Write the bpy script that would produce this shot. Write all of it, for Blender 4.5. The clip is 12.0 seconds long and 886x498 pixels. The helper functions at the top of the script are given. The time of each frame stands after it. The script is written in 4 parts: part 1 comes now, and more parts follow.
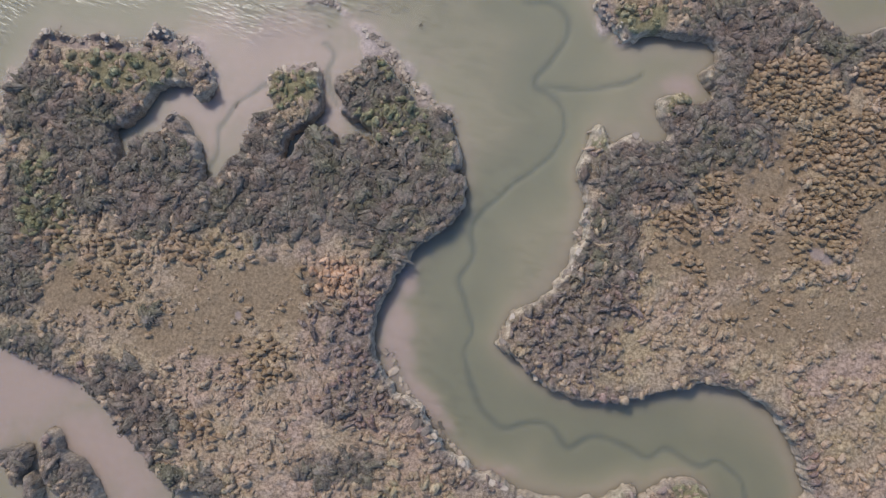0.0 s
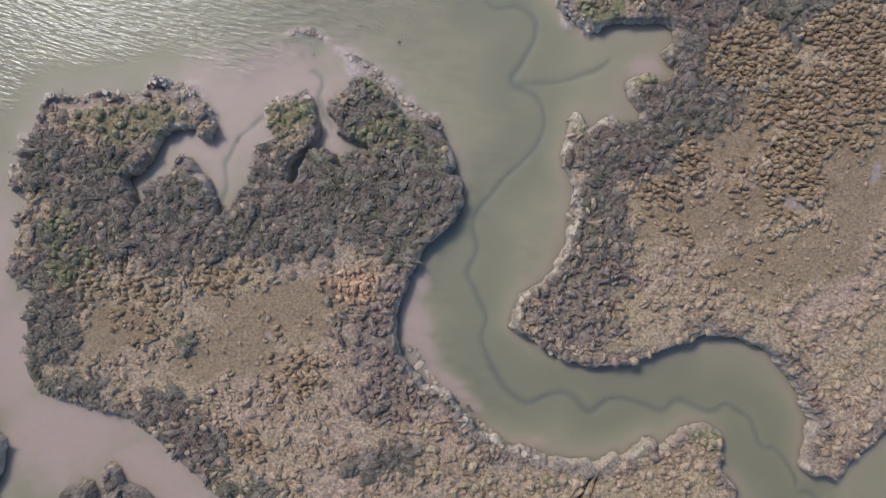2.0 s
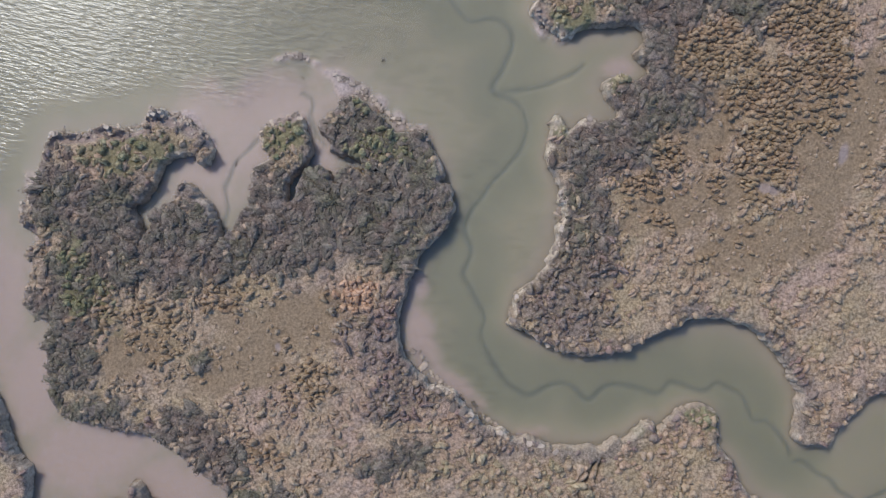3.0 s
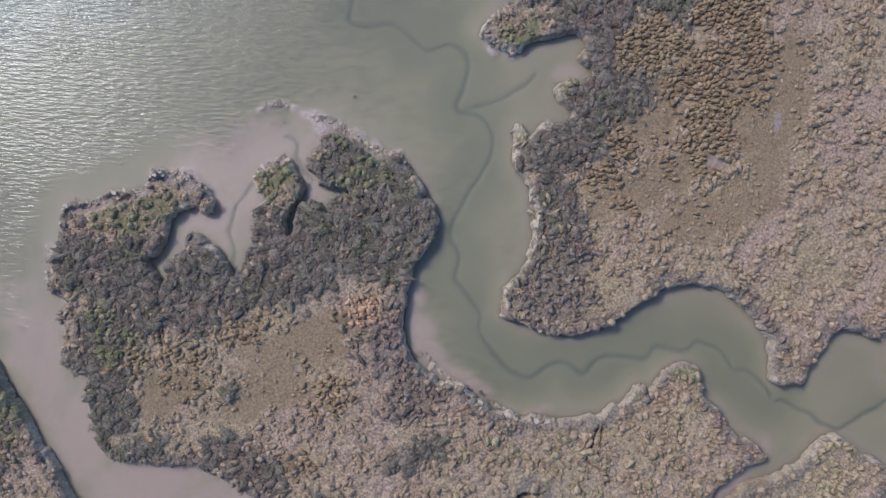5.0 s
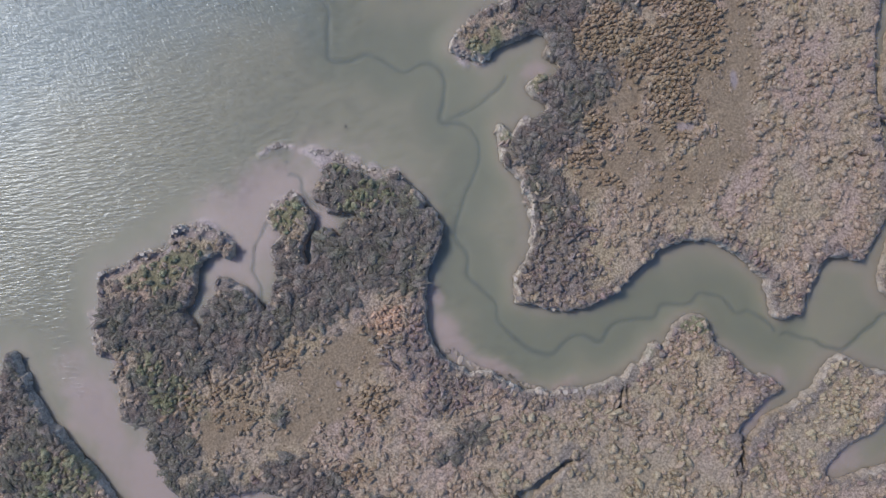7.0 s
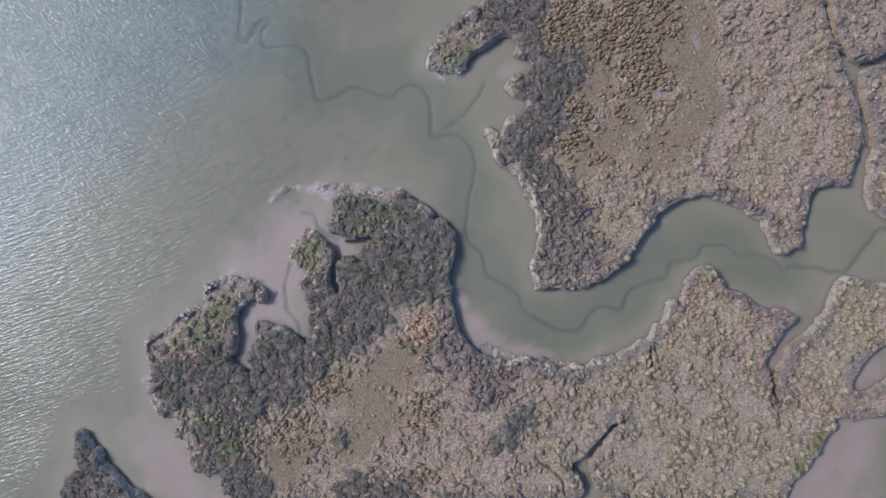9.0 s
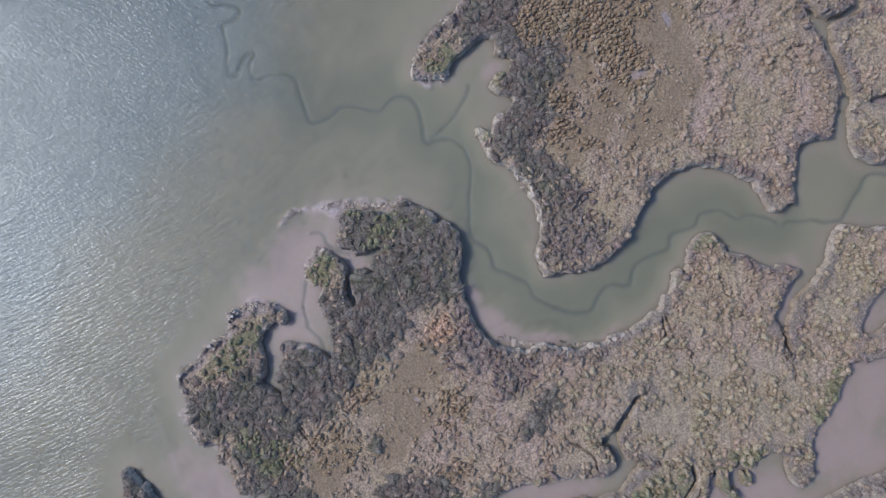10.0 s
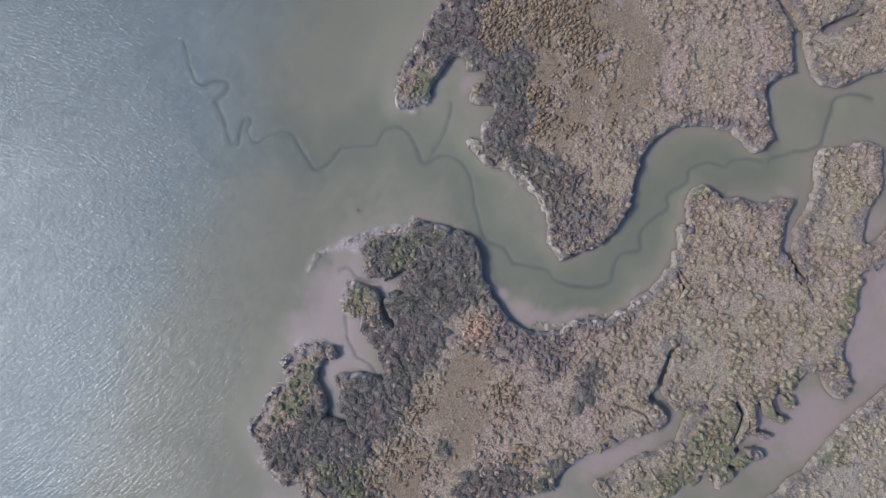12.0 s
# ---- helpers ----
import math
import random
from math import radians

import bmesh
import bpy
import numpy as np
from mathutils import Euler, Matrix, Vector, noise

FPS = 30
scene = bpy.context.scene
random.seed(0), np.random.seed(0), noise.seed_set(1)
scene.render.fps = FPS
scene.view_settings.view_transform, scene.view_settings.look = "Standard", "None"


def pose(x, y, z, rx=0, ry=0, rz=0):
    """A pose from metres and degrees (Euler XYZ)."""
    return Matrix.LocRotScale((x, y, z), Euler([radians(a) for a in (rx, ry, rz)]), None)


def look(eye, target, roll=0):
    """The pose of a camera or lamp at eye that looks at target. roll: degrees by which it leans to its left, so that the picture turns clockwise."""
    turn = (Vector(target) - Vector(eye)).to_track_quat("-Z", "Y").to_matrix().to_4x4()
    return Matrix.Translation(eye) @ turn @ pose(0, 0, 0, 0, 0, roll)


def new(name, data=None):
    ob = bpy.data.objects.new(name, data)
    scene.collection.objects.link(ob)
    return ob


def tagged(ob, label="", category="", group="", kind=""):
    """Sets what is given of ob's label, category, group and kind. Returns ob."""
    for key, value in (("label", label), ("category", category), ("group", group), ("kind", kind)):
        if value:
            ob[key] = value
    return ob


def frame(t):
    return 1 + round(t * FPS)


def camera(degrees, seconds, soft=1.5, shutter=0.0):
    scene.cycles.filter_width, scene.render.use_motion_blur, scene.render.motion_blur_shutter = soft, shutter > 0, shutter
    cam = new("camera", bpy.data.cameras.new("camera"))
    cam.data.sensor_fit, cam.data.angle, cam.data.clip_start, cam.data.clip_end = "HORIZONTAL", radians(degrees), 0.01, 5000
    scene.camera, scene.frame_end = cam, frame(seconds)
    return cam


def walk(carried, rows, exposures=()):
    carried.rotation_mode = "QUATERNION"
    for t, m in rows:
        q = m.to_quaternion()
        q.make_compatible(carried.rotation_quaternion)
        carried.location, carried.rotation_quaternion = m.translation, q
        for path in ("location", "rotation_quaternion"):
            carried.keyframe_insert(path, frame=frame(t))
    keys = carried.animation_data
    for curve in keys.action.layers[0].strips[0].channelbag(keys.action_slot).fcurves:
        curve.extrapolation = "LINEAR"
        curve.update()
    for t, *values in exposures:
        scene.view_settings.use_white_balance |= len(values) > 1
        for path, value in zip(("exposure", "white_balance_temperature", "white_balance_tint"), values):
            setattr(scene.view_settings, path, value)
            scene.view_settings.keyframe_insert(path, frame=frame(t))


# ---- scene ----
cam = camera(60.00, 12.0, soft=1.2)
PATH = [
    (0, 0.000, 0.000, 46.575, 0.087, 2.666, 0.002),
    (0.5, -0.037, 0.228, 47.346, -0.686, 2.707, -2.072),
    (1, -0.379, 0.490, 48.260, -1.009, 2.334, -4.117),
    (1.5, -0.947, 0.447, 49.272, -0.908, 1.735, -6.140),
    (2, -1.236, 0.467, 50.184, -0.799, 1.429, -8.033),
    (2.5, -1.175, 0.565, 51.411, -0.740, 1.234, -9.887),
    (3, -1.160, 0.664, 52.621, -0.697, 1.021, -11.985),
    (5, -0.949, 1.036, 58.004, -0.508, 0.172, -20.334),
    (5.5, -1.041, 0.980, 59.264, -0.296, 0.047, -22.619),
    (6, -1.327, 0.792, 60.449, 0.029, -0.028, -25.156),
    (6.5, -1.625, 0.769, 61.559, 0.159, -0.029, -27.905),
    (7, -1.968, 0.821, 62.552, 0.290, -0.003, -30.674),
    (9, -2.675, 2.366, 66.317, 0.021, -0.119, -42.210),
    (9.5, -2.673, 2.615, 67.419, -0.094, -0.027, -45.915),
    (10, -2.716, 2.670, 68.574, -0.033, 0.213, -49.756),
    (10.5, -2.812, 2.729, 69.757, 0.042, 0.436, -53.619),
    (11, -2.916, 2.914, 70.886, 0.069, 0.658, -57.273),
    (11.5, -2.863, 3.096, 72.174, 0.215, 0.999, -60.650),
    (12, -2.738, 3.322, 73.452, 0.274, 1.162, -62.868),
]
EXPOSURES = [(0.0, 0.06, 6600, 12.5), (6.0, -0.06, 6020, 13.5), (12.0, -0.1, 5800, 13.5)]
walk(cam, [(t, pose(*row)) for t, *row in PATH], EXPOSURES)

# ---- sky and sun ----
SUN_AZ, SUN_EL = 121.0, 53.0  # degrees, anticlockwise from +x; above the horizon
world = bpy.data.worlds.new("sky")
scene.world = world
world.use_nodes = True
wn = world.node_tree
sky = wn.nodes.new("ShaderNodeTexSky")
sky.sky_type, sky.sun_disc = "NISHITA", False
sky.sun_elevation, sky.sun_rotation = radians(SUN_EL), radians(90 - SUN_AZ)
sky.air_density, sky.dust_density, sky.ozone_density = 1.0, 0.25, 4.0
wn.links.new(sky.outputs[0], wn.nodes["Background"].inputs[0])
wn.nodes["Background"].inputs[1].default_value = 0.255
sun_data = bpy.data.lights.new("sun", "SUN")
sun_data.energy, sun_data.angle, sun_data.color = 3.8, radians(2.5), (1.0, 0.885, 0.745)
sun = new("sun", sun_data)
sun_way = Vector((math.cos(radians(SUN_EL)) * math.cos(radians(SUN_AZ)), math.cos(radians(SUN_EL)) * math.sin(radians(SUN_AZ)), math.sin(radians(SUN_EL))))
sun.matrix_world = look(sun_way * 200, (0, 0, 0))


# ---- materials ----
def graph(name):
    m = bpy.data.materials.new(name)
    m.use_nodes = True
    nt = m.node_tree
    return m, nt, nt.nodes["Principled BSDF"]


def link(nt, a, b):
    nt.links.new(a, b)


def noise_node(nt, scale, detail=4.0, rough=0.6, stretch=None, vector=None):
    """World-space noise, scale in features per metre."""
    tex = nt.nodes.new("ShaderNodeTexNoise")
    tex.inputs["Scale"].default_value, tex.inputs["Detail"].default_value, tex.inputs["Roughness"].default_value = scale, detail, rough
    source = vector
    if source is None:
        source = nt.nodes.new("ShaderNodeNewGeometry").outputs["Position"]
    if stretch:
        spin = nt.nodes.new("ShaderNodeVectorRotate")
        spin.inputs["Angle"].default_value = radians(stretch[0])
        link(nt, source, spin.inputs["Vector"])
        mp = nt.nodes.new("ShaderNodeMapping")
        mp.inputs["Scale"].default_value = stretch[1]
        link(nt, spin.outputs[0], mp.inputs[0])
        source = mp.outputs[0]
    link(nt, source, tex.inputs["Vector"])
    return tex.outputs["Fac"]


def ramp(nt, fac, stops):
    node = nt.nodes.new("ShaderNodeValToRGB")
    while len(node.color_ramp.elements) < len(stops):
        node.color_ramp.elements.new(0.5)
    for e, (pos, col) in zip(node.color_ramp.elements, stops):
        e.position = pos
        e.color = (*col, 1) if len(col) == 3 else col
    link(nt, fac, node.inputs[0])
    return node.outputs[0]


def mix(nt, fac, a, b, mode="MIX"):
    node = nt.nodes.new("ShaderNodeMix")
    node.data_type, node.blend_type = "RGBA", mode
    for slot, v in ((0, fac), (6, a), (7, b)):
        if isinstance(v, (int, float)):
            node.inputs[slot].default_value = v
        elif isinstance(v, tuple):
            node.inputs[slot].default_value = (*v, 1)
        else:
            link(nt, v, node.inputs[slot])
    return node.outputs[2]


def math_node(nt, op, a, b=0.0, clamp=False):
    node = nt.nodes.new("ShaderNodeMath")
    node.operation, node.use_clamp = op, clamp
    for slot, v in ((0, a), (1, b)):
        if isinstance(v, (int, float)):
            node.inputs[slot].default_value = v
        else:
            link(nt, v, node.inputs[slot])
    return node.outputs[0]


def attr(nt, name):
    node = nt.nodes.new("ShaderNodeAttribute")
    node.attribute_name = name
    return node.outputs["Fac"]


def bump(nt, bsdf, height, strength, distance):
    node = nt.nodes.new("ShaderNodeBump")
    node.inputs["Strength"].default_value, node.inputs["Distance"].default_value = strength, distance
    link(nt, height, node.inputs["Height"])
    link(nt, node.outputs[0], bsdf.inputs["Normal"])


def clump_material(name, dark, mid, light, per_island=True, tint=1.0):
    """Dry marsh plants: a colour for each clump, darker stems and paler tips."""
    m, nt, b = graph(name)
    geo = nt.nodes.new("ShaderNodeNewGeometry")
    if per_island:
        rnd = geo.outputs["Random Per Island"]
    else:
        rnd = nt.nodes.new("ShaderNodeObjectInfo").outputs["Random"]
    fine = noise_node(nt, 7.0, 4, 0.72)
    broad = noise_node(nt, 1.1, 4, 0.7)
    f = math_node(nt, "ADD", math_node(nt, "MULTIPLY", rnd, 0.2), math_node(nt, "MULTIPLY", fine, 0.72))
    f = math_node(nt, "ADD", f, math_node(nt, "MULTIPLY", broad, 0.5))
    f = math_node(nt, "SUBTRACT", f, 0.2)
    col = ramp(nt, f, [(0.26, dark), (0.5, mid), (0.74, light)])
    hue = ramp(nt, noise_node(nt, 0.45, 4, 0.7), [(0.36, (1.14, 1.0, 1.0)), (0.5, (1.0, 1.0, 1.0)), (0.64, (0.93, 0.98, 0.83))])
    col = mix(nt, tint, col, hue, "MULTIPLY")
    link(nt, col, b.inputs["Base Color"])
    b.inputs["Roughness"].default_value = 0.85
    b.inputs["Specular IOR Level"].default_value = 0.15
    bump(nt, b, noise_node(nt, 9.0, 4, 0.7), 0.7, 0.08)
    return m


SCRUB_COLS = ((0.04, 0.0345, 0.0275), (0.125, 0.108, 0.085), (0.24, 0.208, 0.167))
TAN_COLS = ((0.1, 0.073, 0.05), (0.3, 0.228, 0.158), (0.42, 0.332, 0.24))
ORANGE_COLS = ((0.095, 0.067, 0.041), (0.235, 0.17, 0.107), (0.335, 0.254, 0.166))
RED_COLS = ((0.15, 0.093, 0.06), (0.36, 0.233, 0.152), (0.51, 0.352, 0.245))
GREEN_COLS = ((0.075, 0.07, 0.04), (0.195, 0.182, 0.108), (0.35, 0.325, 0.2))
OLIVE_COLS = ((0.07, 0.056, 0.036), (0.29, 0.235, 0.15), (0.44, 0.364, 0.245))
REED_COLS = ((0.13, 0.105, 0.068), (0.34, 0.278, 0.185), (0.5, 0.42, 0.295))
PURPLE_COLS = ((0.06, 0.047, 0.041), (0.195, 0.153, 0.128), (0.32, 0.26, 0.218))
scrub_mat = clump_material("grey_scrub", *SCRUB_COLS)
tan_mat = clump_material("straw_tussock", *TAN_COLS, tint=0.45)
orange_mat = clump_material("ochre_tussock", *ORANGE_COLS, tint=0.3)
red_mat = clump_material("russet_tussock", *RED_COLS, tint=0.3)
olive_mat = clump_material("olive_straw_tussock", *OLIVE_COLS, tint=0.4)
green_mat = clump_material("green_samphire", *GREEN_COLS)
purple_mat = clump_material("brown_scrub", *PURPLE_COLS)
reed_mat = clump_material("pale_reed", *REED_COLS, tint=0.3)


def marsh_material():
    m, nt, b = graph("marsh_soil")
    fine = noise_node(nt, 5.0, 6, 0.76)
    broad = noise_node(nt, 0.5, 4, 0.6)
    tan = ramp(nt, fine, [(0.36, (0.135, 0.099, 0.067)), (0.5, (0.305, 0.23, 0.16)), (0.64, (0.48, 0.378, 0.272))])
    olive = ramp(nt, fine, [(0.36, (0.155, 0.117, 0.078)), (0.64, (0.42, 0.326, 0.223))])
    col = mix(nt, math_node(nt, "MULTIPLY", broad, 0.7), tan, olive)
    hue = ramp(nt, noise_node(nt, 0.16, 3, 0.6), [(0.4, (1.02, 0.98, 1.06)), (0.5, (1.0, 1.0, 1.0)), (0.62, (0.95, 0.97, 0.86))])
    col = mix(nt, 1.0, col, hue, "MULTIPLY")
    bare = ramp(nt, fine, [(0.36, (0.135, 0.098, 0.06)), (0.64, (0.31, 0.23, 0.146))])
    col = mix(nt, attr(nt, "bare"), col, bare)
    sallow = ramp(nt, fine, [(0.34, (0.15, 0.116, 0.076)), (0.66, (0.43, 0.345, 0.232))])
    col = mix(nt, attr(nt, "olive"), col, sallow)
    # brown soil under scrub, darkened to stand for shade in gaps between bushes
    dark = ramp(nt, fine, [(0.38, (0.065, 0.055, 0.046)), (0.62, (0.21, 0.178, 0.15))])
    reed = ramp(nt, fine, [(0.36, (0.17, 0.137, 0.097)), (0.64, (0.41, 0.341, 0.248))])
    col = mix(nt, attr(nt, "reed"), col, reed)
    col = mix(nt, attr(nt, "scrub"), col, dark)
    brown = ramp(nt, fine, [(0.38, (0.075, 0.065, 0.058)), (0.62, (0.23, 0.195, 0.17))])
    col = mix(nt, attr(nt, "brown"), col, brown)
    green = ramp(nt, fine, [(0.3, (0.09, 0.09, 0.045)), (0.7, (0.23, 0.215, 0.115))])
    col = mix(nt, math_node(nt, "MULTIPLY", attr(nt, "green"), 0.8), col, green)
    col = mix(nt, math_node(nt, "MULTIPLY", attr(nt, "crack"), 0.8), col, (0.05, 0.045, 0.042))
    silt = ramp(nt, fine, [(0.35, (0.235, 0.188, 0.163)), (0.65, (0.315, 0.255, 0.222))])
    col = mix(nt, attr(nt, "pan"), col, silt)
    clay = ramp(nt, noise_node(nt, 3.0, 5, 0.7), [(0.36, (0.26, 0.208, 0.156)), (0.5, (0.46, 0.382, 0.29)), (0.64, (0.62, 0.532, 0.415))])
    col = mix(nt, attr(nt, "bank"), col, clay)
    pale = ramp(nt, noise_node(nt, 4.0, 5, 0.7), [(0.35, (0.22, 0.178, 0.125)), (0.5, (0.4, 0.335, 0.245)), (0.65, (0.56, 0.482, 0.365))])
    col = mix(nt, attr(nt, "cliff"), col, pale)
    link(nt, col, b.inputs["Base Color"])
    b.inputs["Roughness"].default_value = 0.9
    b.inputs["Specular IOR Level"].default_value = 0.15
    bump(nt, b, noise_node(nt, 9.0, 5, 0.75), 1.0, 0.12)
    return m


def bed_material():
    """Silt: pinkish mud in the shallows, greenish where it lies deeper, dark in the runnels."""
    m, nt, b = graph("estuary_mud")
    broad = noise_node(nt, 0.25, 4, 0.6)
    fine = noise_node(nt, 2.5, 5, 0.7)
    shallow = ramp(nt, fine, [(0.3, (0.3, 0.232, 0.208)), (0.7, (0.34, 0.262, 0.236))])
    mid = ramp(nt, broad, [(0.3, (0.208, 0.19, 0.132)), (0.7, (0.234, 0.209, 0.146))])
    deep = ramp(nt, broad, [(0.3, (0.16, 0.157, 0.107)), (0.7, (0.182, 0.172, 0.116))])
    d = attr(nt, "deep")
    d = math_node(nt, "ADD", d, math_node(nt, "MULTIPLY", math_node(nt, "SUBTRACT", broad, 0.5), 0.3), clamp=True)
    col = mix(nt, math_node(nt, "MULTIPLY", attr(nt, "pink"), ramp(nt, d, [(0.1, (1, 1, 1)), (0.5, (0, 0, 0))])), mid, shallow)
    col = mix(nt, ramp(nt, d, [(0.3, (0, 0, 0)), (0.95, (1, 1, 1))]), col, deep)
    # open water: murky blue-grey, with some reflected sky put into the bed colour
    col = mix(nt, attr(nt, "sea"), col, ramp(nt, broad, [(0.3, (0.158, 0.182, 0.175)), (0.7, (0.178, 0.198, 0.188))]))
    col = mix(nt, math_node(nt, "MULTIPLY", attr(nt, "runnel"), 0.78), col, (0.085, 0.092, 0.076))
    marks = noise_node(nt, 1.0, 2, 0.4, (14, (0.9, 3.0, 1)))
    marks = ramp(nt, marks, [(0.4, (0.9, 0.9, 0.89)), (0.52, (1.0, 1.0, 1.0))])
    col = mix(nt, attr(nt, "rippled"), col, mix(nt, 1.0, col, marks, "MULTIPLY"))
    clay = ramp(nt, noise_node(nt, 4.0, 5, 0.7), [(0.3, (0.18, 0.147, 0.127)), (0.7, (0.4, 0.335, 0.295))])
    col = mix(nt, attr(nt, "ledge"), col, clay)
    link(nt, col, b.inputs["Base Color"])
    b.inputs["Roughness"].default_value = 0.6
    b.inputs["Specular IOR Level"].default_value = 0.2
    b.subsurface_method = "BURLEY"
    b.inputs["Subsurface Weight"].default_value = 1.0
    b.inputs["Subsurface Radius"].default_value = (1.0, 0.95, 0.85)
    b.inputs["Subsurface Scale"].default_value = 1.2
    bump(nt, b, noise_node(nt, 1.0, 3, 0.6, (5, (0.9, 2.4, 1))), 0.16, 0.08)
    return m


def water_material():
    m, nt, b = graph("tidal_water")
    out = nt.nodes["Material Output"]
    nt.nodes.remove(b)
    clear = nt.nodes.new("ShaderNodeBsdfTransparent")
    clear.inputs[0].default_value = (0.93, 0.95, 0.93, 1)
    gloss = nt.nodes.new("ShaderNodeBsdfGlossy")
    gloss.inputs["Color"].default_value = (0.8, 0.91, 1.0, 1)
    gloss.inputs["Roughness"].default_value = 0.54
    ripple = noise_node(nt, 2.2, 3, 0.55, (SWELL_TURN + 8, (0.6, 1.9, 1)))
    gust = ramp(nt, noise_node(nt, 0.2, 2, 0.5), [(0.3, (0.6, 0.6, 0.6)), (0.7, (1, 1, 1))])
    ripple = math_node(nt, "MULTIPLY", math_node(nt, "MULTIPLY", ripple, gust), attr(nt, "open"))
    wave = noise_node(nt, 1.2, 2, 0.45, (SWELL_TURN, (0.55, 2.1, 1)))
    ridge = math_node(nt, "SUBTRACT", 1.0, math_node(nt, "ABSOLUTE", math_node(nt, "MULTIPLY", math_node(nt, "SUBTRACT", wave, 0.5), 4.0)), clamp=True)
    ridge = math_node(nt, "MULTIPLY", math_node(nt, "POWER", ridge, 2.0), attr(nt, "swell"))
    height = math_node(nt, "ADD", math_node(nt, "MULTIPLY", ripple, 0.55), math_node(nt, "MULTIPLY", ridge, 0.2))
    bmp = nt.nodes.new("ShaderNodeBump")
    bmp.inputs["Strength"].default_value, bmp.inputs["Distance"].default_value = 1.0, 0.12
    link(nt, height, bmp.inputs["Height"])
    link(nt, bmp.outputs[0], gloss.inputs["Normal"])
    bend = noise_node(nt, 0.12, 2, 0.5)
    chop = noise_node(nt, 2.2, 3, 0.5, (SWELL_TURN, (0.46, 2.1, 1)))
    cross = noise_node(nt, 2.4, 3, 0.5, (SWELL_TURN + 58, (0.75, 1.9, 1)))
    calm = ramp(nt, bend, [(0.35, (0.55, 0.55, 0.55)), (0.65, (1.1, 1.1, 1.1))])
    chop = math_node(nt, "ADD", math_node(nt, "MULTIPLY", chop, calm), math_node(nt, "MULTIPLY", cross, math_node(nt, "MULTIPLY", attr(nt, "far"), 0.7)))
    crest = nt.nodes.new("ShaderNodeBump")
    crest.inputs["Strength"].default_value, crest.inputs["Distance"].default_value = 1.0, 0.083
    link(nt, math_node(nt, "MULTIPLY", chop, attr(nt, "swell")), crest.inputs["Height"])
    sharp = nt.nodes.new("ShaderNodeBsdfGlossy")
    sharp.inputs["Color"].default_value = (0.8, 0.91, 1.0, 1)
    sharp.inputs["Roughness"].default_value = 0.26
    link(nt, crest.outputs[0], sharp.inputs["Normal"])
    skin = nt.nodes.new("ShaderNodeMixShader")
    link(nt, math_node(nt, "MULTIPLY", attr(nt, "swell"), 0.55), skin.inputs[0])
    link(nt, gloss.outputs[0], skin.inputs[1])
    link(nt, sharp.outputs[0], skin.inputs[2])
    fres = nt.nodes.new("ShaderNodeFresnel")
    fres.inputs["IOR"].default_value = 1.46
    link(nt, bmp.outputs[0], fres.inputs["Normal"])
    both = nt.nodes.new("ShaderNodeMixShader")
    link(nt, fres.outputs[0], both.inputs[0])
    link(nt, clear.outputs[0], both.inputs[1])
    link(nt, skin.outputs[0], both.inputs[2])
    link(nt, both.outputs[0], out.inputs["Surface"])
    return m


SWELL_TURN = 25.0
soil_mat, bed_mat, water_mat = marsh_material(), bed_material(), water_material()


def clay_material(name, joined):
    m, nt, b = graph(name)
    if joined:
        rnd = nt.nodes.new("ShaderNodeNewGeometry").outputs["Random Per Island"]
    else:
        rnd = nt.nodes.new("ShaderNodeObjectInfo").outputs["Random"]
    f = math_node(nt, "ADD", math_node(nt, "MULTIPLY", rnd, 0.6), math_node(nt, "MULTIPLY", noise_node(nt, 7.0, 5, 0.7), 0.6))
    link(nt, ramp(nt, f, [(0.3, (0.1, 0.08, 0.062)), (0.62, (0.26, 0.212, 0.165)), (1.0, (0.46, 0.39, 0.305))]), b.inputs["Base Color"])
    b.inputs["Roughness"].default_value = 0.85
    bump(nt, b, noise_node(nt, 18.0, 4, 0.7), 0.6, 0.04)
    return m


clay_mat, rubble_mat = clay_material("dried_clay", False), clay_material("clay_rubble", True)

WATER = -0.4  # level of the tide below the marsh datum

# ---- plan of the marsh: shores in metres, walked round each piece of land ----
A_NORTH_COAST = [
    (-27.5, 12.9), (-26.9, 13.5), (-26.5, 13.7), (-26.2, 13.3), (-25.4, 13.3), (-24.7, 13.1), (-24.1, 13.2), (-23.2, 13.4), (-22.7, 13.3),
    (-22.3, 12.8), (-21.8, 12.5), (-21.1, 12.6), (-20.6, 12.7), (-20.2, 13.2), (-19.7, 13.7), (-19.1, 13.7), (-18.6, 13.1), (-18.3, 12.7),
    (-17.6, 12.5), (-17.2, 11.9), (-16.7, 11.6), (-16.4, 11), (-16.3, 10.4), (-16.5, 9.6), (-16.8, 9.2), (-17.4, 9.4), (-17.5, 9.9), (-18,
    10.2), (-18.8, 10.3), (-19.4, 10.1), (-19.9, 9.9), (-20.2, 9.4), (-20.5, 8.9), (-21, 8.4), (-21.5, 7.9), (-22, 7.7), (-22.4, 7.8), (-22.6,
    7.3), (-22.4, 6.6), (-22.3, 5.7), (-22.3, 5.1)]
